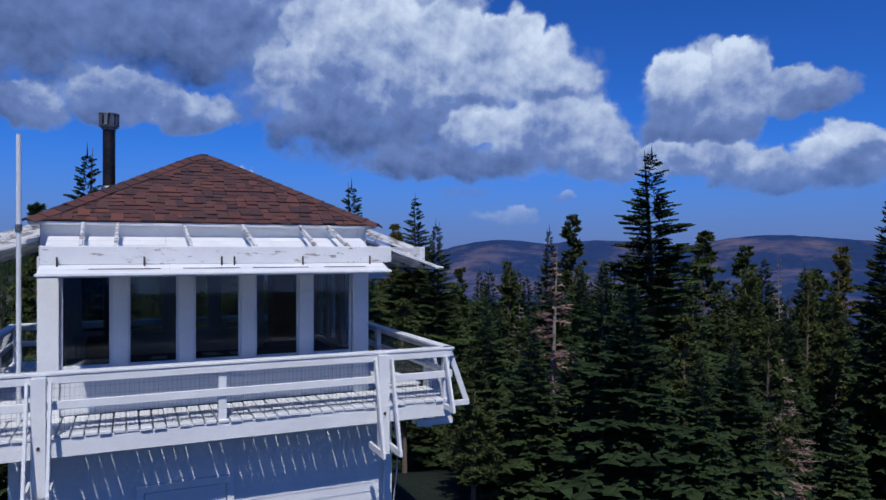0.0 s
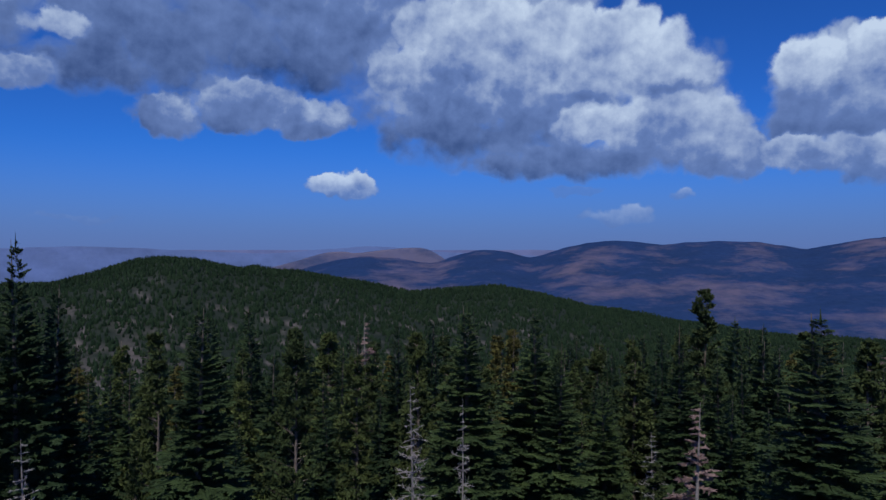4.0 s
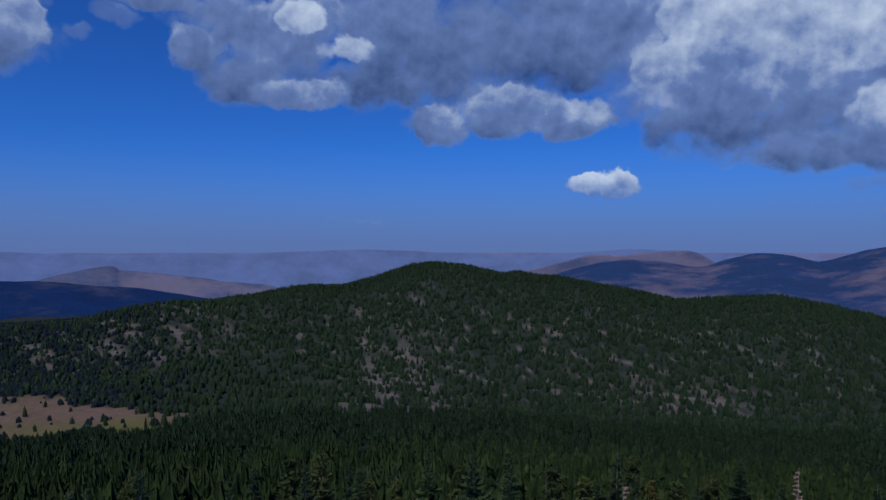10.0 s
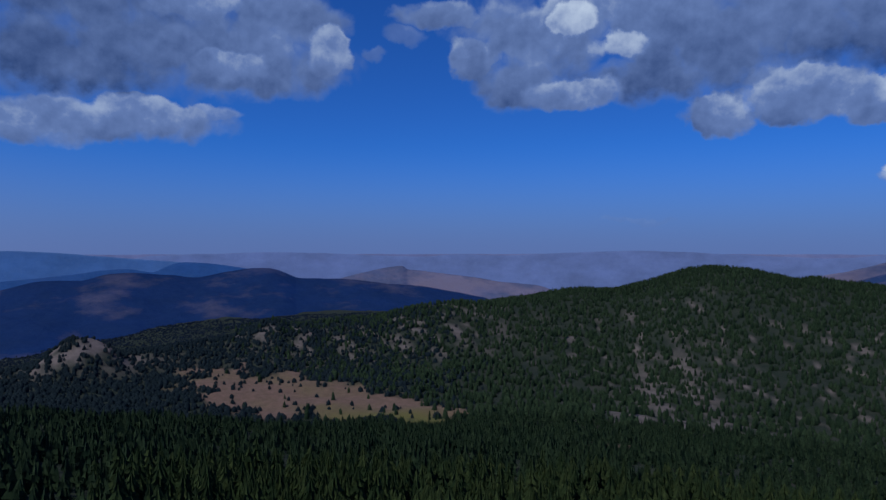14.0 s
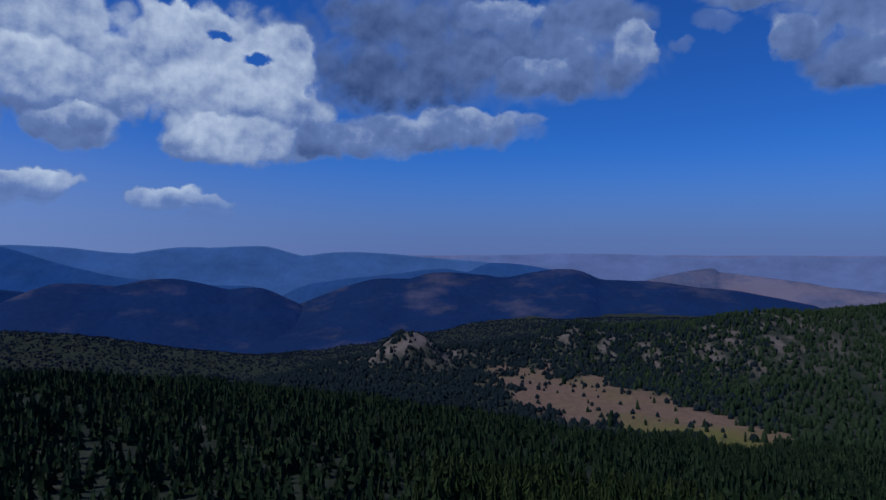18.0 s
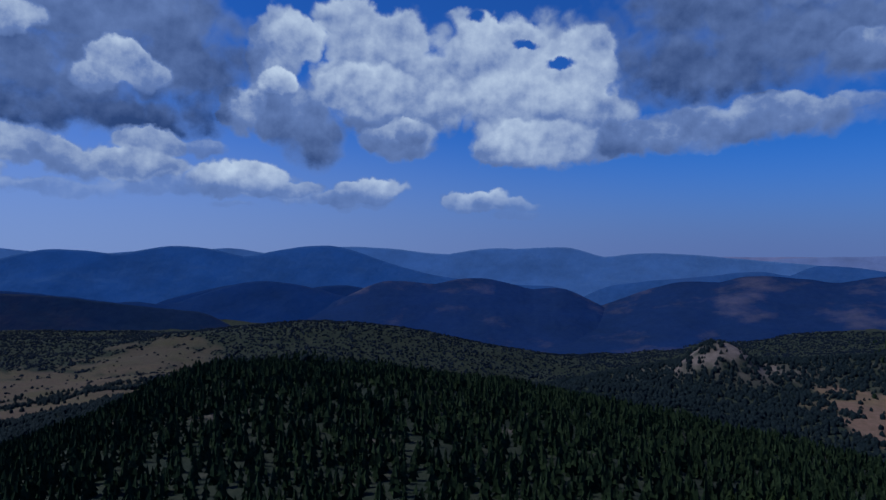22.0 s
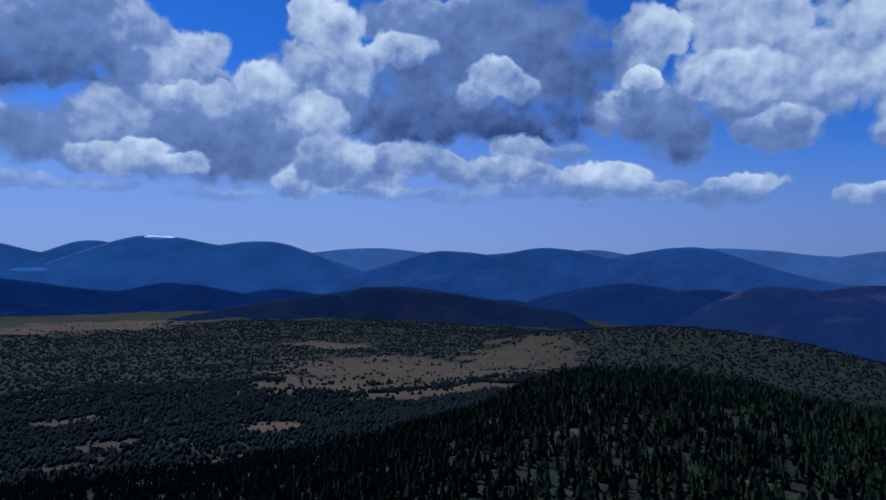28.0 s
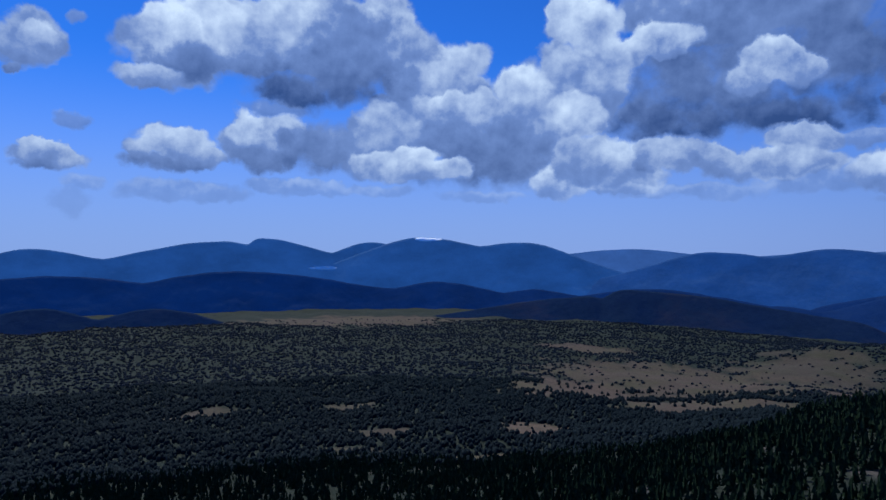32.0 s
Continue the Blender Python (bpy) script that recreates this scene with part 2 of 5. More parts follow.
def wnoise(vec, scale, detail, rough, colour=False):
    n = wt.nodes.new("ShaderNodeTexNoise")
    n.inputs["Scale"].default_value, n.inputs["Detail"].default_value, n.inputs["Roughness"].default_value = scale, detail, rough
    wt.links.new(vec, n.inputs["Vector"])
    return n.outputs["Color" if colour else "Fac"]


def ramp(fac, lo, hi):
    n = wt.nodes.new("ShaderNodeMapRange")
    n.interpolation_type, n.clamp = "SMOOTHSTEP", False
    for key, v in (("From Min", lo), ("From Max", hi)):
        if isinstance(v, (int, float)):
            n.inputs[key].default_value = v
        else:
            wt.links.new(v, n.inputs[key])
    wt.links.new(fac, n.inputs["Value"])
    return n.outputs["Result"]


way = wt.nodes.new("ShaderNodeTexCoord").outputs["Generated"]
sep = wt.nodes.new("ShaderNodeSeparateXYZ")
wt.links.new(way, sep.inputs[0])
# bearings run from -120 to 240 degrees, so that they wrap round behind the walk
across = wmath("SUBTRACT", wmath("MULTIPLY", sep.outputs[0], -0.5), wmath("MULTIPLY", sep.outputs[1], 0.8660254))
ahead = wmath("SUBTRACT", wmath("MULTIPLY", sep.outputs[1], 0.5), wmath("MULTIPLY", sep.outputs[0], 0.8660254))
sky_az = wmath("ADD", wmath("DEGREES", wmath("ARCTAN2", across, ahead)), 60.0)
sky_el = wmath("DEGREES", wmath("ARCSINE", sep.outputs[2]))
comb = wt.nodes.new("ShaderNodeCombineXYZ")
wt.links.new(sky_az, comb.inputs[0])
wt.links.new(sky_el, comb.inputs[1])
flat = comb.outputs[0]
# billowing edges: the heads' outlines are bent by noise at two sizes
bent = wvec("ADD", flat, wvec("MULTIPLY", wvec("SUBTRACT", wnoise(flat, 0.22, 2, 0.5, True), (0.5, 0.5, 0.5)), (2.2, 1.6, 0)))
bent = wvec("ADD", bent, wvec("MULTIPLY", wvec("SUBTRACT", wnoise(flat, 0.7, 4, 0.55, True), (0.5, 0.5, 0.5)), (1.5, 1.4, 0)))
fine = wnoise(flat, 0.3, 6, 0.58)
above = wnoise(wvec("ADD", flat, (0.25, 0.65, 0)), 0.3, 6, 0.58)
relief = wmath("SUBTRACT", fine, above)
big = wnoise(flat, 0.13, 3, 0.5)


def puffs_at(offset, scale):
    """Distance to the nearest puff's middle: the cauliflower heads of cumulus."""
    n = wt.nodes.new("ShaderNodeTexVoronoi")
    n.voronoi_dimensions, n.feature = "2D", "F1"
    n.inputs["Scale"].default_value, n.inputs["Detail"].default_value, n.inputs["Roughness"].default_value = scale, 1.5, 0.5
    wt.links.new(wvec("ADD", bent, offset), n.inputs["Vector"])
    return n.outputs["Distance"]


heads, higher = puffs_at((0, 0, 0), 0.36), puffs_at((0.12, 0.5, 0), 0.36)
billow = wmath("SUBTRACT", higher, heads)
edge = wmath("ADD", wmath("MULTIPLY", wmath("SUBTRACT", fine, 0.5), 0.9), wmath("MULTIPLY", wmath("SUBTRACT", heads, 0.42), 0.45))
# the third component carries the ragged edge into every head's distance
lumps = wt.nodes.new("ShaderNodeCombineXYZ")
spread = wt.nodes.new("ShaderNodeSeparateXYZ")
wt.links.new(bent, spread.inputs[0])
for place, value in enumerate((spread.outputs[0], spread.outputs[1], wmath("MULTIPLY_ADD", edge, 0.5, 1.0))):
    wt.links.new(value, lumps.inputs[place])
lumps = lumps.outputs[0]
cover, shade = None, None
for pa, pe, pw, ph, lit, *dense in CLOUDS:
    dense = dense[0] if dense else 1.0
    pw, ph = pw * 1.22, ph * 1.28
    lit = lit + (0.10 if pe < 6 else 0.0)
    q = wvec("MULTIPLY_ADD", lumps, (1 / pw, 1 / ph, 1), (-pa / pw, -pe / ph, 0))
    here = ramp(wvec("DOT_PRODUCT", q, q), 2.08, 1.66 if dense == 1 and lit > 0.52 else 1.4 if lit > 0.42 or dense < 1 else 1.22)
    if dense < 0:
        cover = wmath("MULTIPLY", cover, wmath("SUBTRACT", 1.0, here))
        continue
    if dense < 1:
        here = wmath("MULTIPLY", here, dense)
    tone = wvec("DOT_PRODUCT", q, (-0.03, 0.15, lit))
    if cover is None:
        cover, shade = here, wmath("MULTIPLY_ADD", here, wmath("SUBTRACT", tone, 0.62), 0.62)
        continue
    cover = wmath("MAXIMUM", cover, here)
    shade = wmath("MULTIPLY_ADD", here, wmath("SUBTRACT", tone, shade), shade)
shade = wmath("ADD", shade, wmath("MULTIPLY", relief, 0.44))
shade = wmath("ADD", shade, wmath("MULTIPLY", billow, 0.12))
shade = wmath("ADD", shade, wmath("MULTIPLY", wmath("SUBTRACT", big, 0.48), 0.35), clamp=True)
cl = wt.nodes.new("ShaderNodeValToRGB")
cl.color_ramp.elements[0].position, cl.color_ramp.elements[0].color = 0.2, (0.035, 0.07, 0.20, 1)
cl.color_ramp.elements[1].position, cl.color_ramp.elements[1].color = 1.0, (0.76, 0.86, 1.0, 1)
mid = cl.color_ramp.elements.new(0.62)
mid.color = (0.18, 0.265, 0.53, 1)
wt.links.new(shade, cl.inputs[0])
sky = wt.nodes.new("ShaderNodeTexSky")
sky.sky_type, sky.sun_disc, sky.sun_elevation, sky.sun_rotation = "NISHITA", False, radians(SUN_EL), radians(-SUN_AZ)
sky.altitude, sky.air_density, sky.dust_density, sky.ozone_density = 2000, 1.0, 0.6, 3.0
blue = wvec("MULTIPLY", sky.outputs[0], (0.019, 0.052, 0.118))
haze = ramp(sky_el, wmath("MULTIPLY_ADD", ramp(sky_az, 74.0, 142.0), 7.0, 9.0), -0.5)
blue = wmix(wmath("MULTIPLY", haze, 0.88), blue, wmix(ramp(sky_az, 74.0, 142.0), (0.145, 0.20, 0.47, 1), (0.28, 0.37, 0.71, 1)))
thin = ramp(sky_el, 1.5, 7.0)
final = wmix(wmath("MULTIPLY", cover, wmath("MULTIPLY_ADD", thin, 0.5, 0.45)), blue, cl.outputs[0])
bg = wt.nodes.new("ShaderNodeBackground")
wt.links.new(final, bg.inputs[0])
bg.inputs[1].default_value = 1.0
wt.links.new(bg.outputs[0], wt.nodes.new("ShaderNodeOutputWorld").inputs[0])


# ---------------------------------------------------------------- materials
class Mat:
    """A node material under construction."""

    def __init__(self, name, rough=0.8, metal=0.0, spec=0.3):
        self.mat = bpy.data.materials.new(name)
        self.mat.use_nodes = True
        self.t = self.mat.node_tree
        self.p = self.t.nodes["Principled BSDF"]
        self.p.inputs["Roughness"].default_value, self.p.inputs["Metallic"].default_value = rough, metal
        self.p.inputs["Specular IOR Level"].default_value = spec
        self.co = self.t.nodes.new("ShaderNodeTexCoord").outputs["Object"]

    def noise(self, scale, detail=4, rough=0.6, stretch=None, where=None):
        n = self.t.nodes.new("ShaderNodeTexNoise")
        n.inputs["Scale"].default_value, n.inputs["Detail"].default_value, n.inputs["Roughness"].default_value = scale, detail, rough
        src = where or self.co
        if stretch:
            m = self.t.nodes.new("ShaderNodeMapping")
            m.inputs["Scale"].default_value = stretch
            self.t.links.new(src, m.inputs[0])
            src = m.outputs[0]
        self.t.links.new(src, n.inputs["Vector"])
        return n.outputs["Fac"]

    def step(self, fac, lo, hi):
        n = self.t.nodes.new("ShaderNodeMapRange")
        n.inputs["From Min"].default_value, n.inputs["From Max"].default_value = lo, hi
        self.t.links.new(fac, n.inputs["Value"])
        return n.outputs["Result"]

    def mix(self, fac, a, b):
        n = self.t.nodes.new("ShaderNodeMix")
        n.data_type = "RGBA"
        for i, v in ((0, fac), (6, a), (7, b)):
            if isinstance(v, (int, float)):
                n.inputs[i].default_value = v
            elif isinstance(v, tuple):
                n.inputs[i].default_value = (*v, 1)
            else:
                self.t.links.new(v, n.inputs[i])
        return n.outputs[2]

    def math(self, op, a, b):
        n = self.t.nodes.new("ShaderNodeMath")
        n.operation = op
        for i, v in enumerate((a, b)):
            if isinstance(v, (int, float)):
                n.inputs[i].default_value = v
            else:
                self.t.links.new(v, n.inputs[i])
        return n.outputs[0]

    def random(self, island=False):
        if island:
            return self.t.nodes.new("ShaderNodeNewGeometry").outputs["Random Per Island"]
        return self.t.nodes.new("ShaderNodeObjectInfo").outputs["Random"]

    def colour(self, c):
        if isinstance(c, tuple):
            self.p.inputs["Base Color"].default_value = (*c, 1)
        else:
            self.t.links.new(c, self.p.inputs["Base Color"])
        return self

    def bump(self, height, strength, distance):
        n = self.t.nodes.new("ShaderNodeBump")
        n.inputs["Strength"].default_value, n.inputs["Distance"].default_value = strength, distance
        self.t.links.new(height, n.inputs["Height"])
        self.t.links.new(n.outputs[0], self.p.inputs["Normal"])
        return self


def foliage(name, dark, light, island):
    m = Mat(name, 0.75, spec=0.02 if island else 0.2)
    c = m.mix(m.random(island), dark, light)
    c = m.mix(m.step(m.noise(0.6, 3), 0.35, 0.7), c, tuple(v * 0.6 for v in dark))
    m.colour(c)
    return m.mat


GREEN_FIR = foliage("fir_needles", (0.022, 0.040, 0.015), (0.058, 0.084, 0.025), False)
GREEN_PINE = foliage("pine_needles", (0.042, 0.059, 0.018), (0.096, 0.116, 0.030), False)
YELLOW_PINE = foliage("yellowing_needles", (0.11, 0.10, 0.025), (0.15, 0.13, 0.035), False)
RUST = foliage("rusty_dead_twigs", (0.25, 0.165, 0.145), (0.33, 0.22, 0.19), False)
FOREST = foliage("forest_needles", (0.012, 0.024, 0.013), (0.034, 0.054, 0.026), True)
# The blue tint of these two forests is distance haze put into the needles.
FAR_FOREST = foliage("hazed_far_needles", (0.008, 0.014, 0.026), (0.011, 0.019, 0.032), True)
VALLEY = foliage("hazed_valley_needles", (0.009, 0.016, 0.021), (0.014, 0.023, 0.027), True)
SLOPE = foliage("slope_forest_needles", (0.019, 0.034, 0.014), (0.048, 0.066, 0.023), True)
m = Mat("bark", 0.9)
m.colour(m.mix(m.noise(6, 5, 0.7, (1, 1, 0.2)), (0.07, 0.05, 0.04), (0.2, 0.16, 0.13))).bump(m.noise(9, 5, 0.7, (1, 1, 0.15)), 0.6, 0.03)
BARK = m.mat
m = Mat("grey_dead_wood", 0.85)
m.colour(m.mix(m.noise(5, 4, 0.6, (1, 1, 0.2)), (0.13, 0.105, 0.095), (0.30, 0.27, 0.25)))
DEADWOOD = m.mat

m = Mat("ground_soil", 0.95, spec=0.1)
rock = m.mix(m.step(m.noise(0.05, 6, 0.7), 0.35, 0.7), (0.165, 0.135, 0.128), (0.07, 0.06, 0.054))
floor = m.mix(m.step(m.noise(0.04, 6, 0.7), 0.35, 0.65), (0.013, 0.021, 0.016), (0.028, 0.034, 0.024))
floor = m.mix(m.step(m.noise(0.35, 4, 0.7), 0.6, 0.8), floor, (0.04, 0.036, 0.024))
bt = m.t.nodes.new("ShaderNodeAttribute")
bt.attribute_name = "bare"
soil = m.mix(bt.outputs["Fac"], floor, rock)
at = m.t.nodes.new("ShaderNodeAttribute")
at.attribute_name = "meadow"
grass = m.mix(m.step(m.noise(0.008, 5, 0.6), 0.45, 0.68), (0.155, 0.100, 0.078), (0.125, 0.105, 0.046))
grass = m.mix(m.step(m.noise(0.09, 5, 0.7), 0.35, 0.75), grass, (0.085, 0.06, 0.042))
dt = m.t.nodes.new("ShaderNodeAttribute")
dt.attribute_name = "damp"
grass = m.mix(m.step(dt.outputs["Fac"], 0.25, 0.7), grass, (0.105, 0.098, 0.030))
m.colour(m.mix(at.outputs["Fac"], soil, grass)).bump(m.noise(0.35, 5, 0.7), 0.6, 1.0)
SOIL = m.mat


# ---------------------------------------------------------------- terrain
def smooth(x, lo, hi):
    u = np.clip((x - lo) / (hi - lo), 0, 1)
    return u * u * (3 - 2 * u)


rng = np.random.default_rng(7)


def waves(x, y, size, seed, octaves=4):
    """Cheap rolling relief: sums of sine waves at random headings, about -1 to 1."""
    g = np.random.default_rng(seed)
    out, amp, tot = 0, 1.0, 0
    for o in range(octaves):
        for _ in range(3):
            a, ph = g.uniform(0, 6.283, 2)
            k = 6.283 / (size / 2 ** o) * g.uniform(0.75, 1.3)
            out = out + amp * np.sin((x * np.cos(a) + y * np.sin(a)) * k + ph + 1.3 * np.sin((y * np.cos(a) - x * np.sin(a)) * k * 0.6 + ph * 2))
            tot += amp * 0.7
        amp *= 0.5
    return out / tot


def hump(x, y, a, r, amp, left, right, near, far):
    """A rounded hill at bearing a and distance r, with its spreads to four sides."""
    c = bearing(a, r)
    u, v = bearing(a + 90), bearing(a)
    l = (x - c.x) * u.x + (y - c.y) * u.y
    d = (x - c.x) * v.x + (y - c.y) * v.y
    l = np.where(l > 0, l / left, l / right)
    d = np.where(d > 0, d / far, d / near)
    return amp * np.exp(-0.5 * (l * l + d * d))


def skyline(az, low, bumps):
    """Height in degrees along a range: the highest of some rounded summits (bearing, height, spreads to both sides)."""
    el = np.full(np.shape(az), float(low))
    for a, e, sl, sr in bumps:
        d = az - a
        top_e = low + (e - low) / (1 + 0.55 * (d / np.where(d > 0, sl, sr)) ** 2)
        both = np.abs(el - top_e)
        el = np.maximum(el, top_e) + 0.06 * np.exp(-both * both / 0.05) * smooth(el, low + 0.3, low + 1)
    return el


# the wooded hill across the valley and its shoulder, as summits seen from 35 m up
HILL = [(29.97, -1.43, 11.15, 10.07), (24.32, -2.07, 4.49, 4.02), (22.19, -2.55, 5.0, 11.94), (4.93, -3.9, 14.03, 7.51), (38.96, -3.26, 14.11, 11.09),
        (51.57, -4.44, 8.53, 14.01), (59.75, -5.64, 8.51, 3.73), (65.97, -5.62, 3.19, 2.27), (67.55, -6.51, 2.83, 2.19)]


def terrain(x, y):
    x, y = np.asarray(x, float), np.asarray(y, float)
    r = np.hypot(x, y - 8)
    az = np.degrees(np.arctan2(-x, y - 8))
    z = -240 * (1 - np.exp(-np.maximum(r - 9, 0) / 800)) - 40 * smooth(r, 2300, 4600)
    # spur that runs out from the summit
    u, v = bearing(117.5), bearing(207.5)
    s, l = x * u.x + y * u.y, x * v.x + y * v.y
    spur = smooth(s, 60, 620) * (1 - smooth(s, 930, 1250)) * np.exp(-(np.where(l > 0, l / 150, l / 420)) ** 2)
    z = z + 78 * spur - 30 * smooth(l, 180, 480) * smooth(r, 250, 700) * (1 - smooth(r, 2000, 3200))
    z = z + hump(x, y, 18.7, 1150, -45, 450, 600, 260, 260)
    z = z + hump(x, y, -21.0, 2500, -80, 500, 900, 700, 900)
    z = z + hump(x, y, 88.9, 2500, -70, 900, 700, 600, 900)
    z = z + hump(x, y, 82.5, 1350, 26, 260, 220, 250, 200)
    z = z + hump(x, y, 79.7, 1480, 90, 62, 72, 90, 90)
    z = z + hump(x, y, 97.4, 2700, -165, 900, 640, 650, 900)
    z = z + hump(x, y, 106.9, 2560, 205, 520, 640, 290, 260)
    far_off = 2200 - 450 * smooth(az, 38, 54) - 250 * np.clip((az - 54) / 20, 0, 1)
    crest = 35 + far_off * np.tan(np.radians(skyline(az, -9, HILL)))
    near_w, far_w = 430 - 190 * smooth(az, 40, 56), 600 - 300 * smooth(az, 40, 56)
    side_w = np.where(r > far_off, far_w, near_w)
    z = z + np.maximum(crest - z, 0) * smooth(az, -60, -25) * (1 - smooth(az, 80, 95)) * np.exp(-0.5 * ((r - far_off) / side_w) ** 2)
    # flat basin of the near meadow
    c = bearing(63.9, 1130)
    z = z + (-190 - z) * np.exp(-(np.hypot(x - c.x, y - c.y) / 370) ** 4)
    z = z + waves(x, y, 420, 3) * 9 * smooth(r, 120, 700) + waves(x, y, 90, 5, 3) * 2.2 * smooth(r, 25, 200)
    return z


def meadow(x, y, shaded=False):
    """How open the ground is, 0 to 1; the flag dims meadows for painted cloud shade."""
    out = 0
    wob = waves(x, y, 160, 11, 3) * 0.38 + waves(x, y, 45, 12, 2) * 0.2
    for a, r, la, ra, turn, cloud_dim in MEADOWS:
        c, t = bearing(a, r), radians(turn)
        u = bearing(a + 90)
        v = bearing(a)
        l = (x - c.x) * u.x + (y - c.y) * u.y
        d = (x - c.x) * v.x + (y - c.y) * v.y
        l, d = l * math.cos(t) + d * math.sin(t), d * math.cos(t) - l * math.sin(t)
        out = np.maximum(out, (cloud_dim if shaded else 1) * (1 - smooth(np.hypot(l / la, d / ra) + wob, 0.85, 1.05)))
    return out


def bare(x, y):
    """How rocky and open the ground is, 0 to 1: broken patches on the hill, its shoulder, the knoll and the spur's brow."""
    r = np.hypot(x, y - 8)
    n = 0.72 * waves(x, y, 95, 23, 5) + 0.5 * waves(x, y, 40, 24, 3)
    hill = 0.85 * smooth(n, 0.34, 0.5) * smooth(r, 950, 1300) * (1 - smooth(r, 2250, 2500))
    hill = hill * smooth(hump(x, y, 25.1, 1480, 1.0, 430, 640, 250, 300), 0.2, 0.6)
    shoulder = 0.8 * smooth(n, -0.05, 0.35) * np.minimum(1, hump(x, y, 57, 1700, 2.0, 300, 210, 230, 220)) ** 2
    knoll = smooth(n, -0.4, 0.1) * np.minimum(1, hump(x, y, 79.9, 1450, 1.6, 85, 95, 60, 50))
    brow = smooth(n, -0.1, 0.2) * hump(x, y, 118.6, 900, 1, 60, 40, 90, 60)
    scree = smooth(n, -0.2, 0.2) * np.maximum.reduce([hump(x, y, 31.8, 1000, 1.3, 100, 70, 90, 110), hump(x, y, 10.3, 1220, 1.2, 90, 60, 60, 90), 0.8 * hump(x, y, 34, 1250, 1.2, 60, 60, 200, 200)])
    spots = smooth(waves(x, y, 60, 29, 4), 0.60, 0.72) * smooth(r, 260, 420) * (1 - smooth(r, 800, 1000)) * 0.6
    return np.clip(np.maximum.reduce([hill, shoulder, knoll, brow, scree, spots]), 0, 1)


# A last value below 1 mixes in dark floor, painting cloud shade on the meadow.
MEADOWS = [(63.5, 1110, 330, 118, 52, 1), (133.5, 1900, 360, 330, 10, 0.45), (131.0, 1430, 170, 95, 0, 0.5), (144.0, 1130, 62, 85, 0, 0.7),
           (141.0, 1620, 150, 150, 0, 0.55), (124.0, 2200, 190, 300, 0, 0.32), (140.0, 2450, 150, 90, 0, 0.5), (158.5, 3250, 520, 300, 0, 0.5),
           (119.6, 1800, 130, 60, 0, 0.5), (42.1, 600, 90, 10, -24, 0.8), (97.5, 1380, 60, 40, 0, 0.9), (159.1, 1350, 60, 30, 0, 0.4),
           (156.0, 1090, 60, 24, 0, 0.35), (171.0, 1345, 85, 30, 0, 0.4), (148.1, 920, 40, 22, 0, 0.5), (158.3, 960, 40, 18, 0, 0.35)]
STEPS_A, RADII = 900, np.concatenate([np.arange(0, 60, 3), 60 * 1.017 ** np.arange(262)])
ang = np.linspace(0, 2 * np.pi, STEPS_A, endpoint=False)
gx = (-np.sin(ang)[None, :] * RADII[:, None]).ravel()
gy = (np.cos(ang)[None, :] * RADII[:, None] + 8).ravel()
gz = terrain(gx, gy)
nr = len(RADII)
ii, jj = np.meshgrid(np.arange(nr - 1), np.arange(STEPS_A), indexing="ij")
j2 = (jj + 1) % STEPS_A
faces = np.stack([ii * STEPS_A + jj, ii * STEPS_A + j2, (ii + 1) * STEPS_A + j2, (ii + 1) * STEPS_A + jj], -1).reshape(-1, 4)


def quick_mesh(name, co, faces, material, smooth_faces=False):
    """A mesh from arrays of corners and of equal-sided faces."""
    me = bpy.data.meshes.new(name)
    k = faces.shape[1]
    me.vertices.add(len(co))
    me.vertices.foreach_set("co", np.ascontiguousarray(co, dtype=np.float32).ravel())
    me.loops.add(faces.size)
    me.loops.foreach_set("vertex_index", np.ascontiguousarray(faces, dtype=np.int32).ravel())
    me.polygons.add(len(faces))
    me.polygons.foreach_set("loop_start", np.arange(0, faces.size, k, dtype=np.int32))
    me.update(calc_edges=True)
    me.polygons.foreach_set("use_smooth", np.full(len(faces), smooth_faces))
    me.materials.append(material)
    return me


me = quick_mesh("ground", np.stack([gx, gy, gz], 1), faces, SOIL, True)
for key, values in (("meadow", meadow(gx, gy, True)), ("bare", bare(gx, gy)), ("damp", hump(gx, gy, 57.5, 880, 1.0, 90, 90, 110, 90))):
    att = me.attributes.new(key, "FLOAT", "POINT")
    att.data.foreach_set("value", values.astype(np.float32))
ground = tagged(new("ground", me), "dry brown mountain soil with tan meadows, some darkened as if under cloud", "ground", kind="structure")


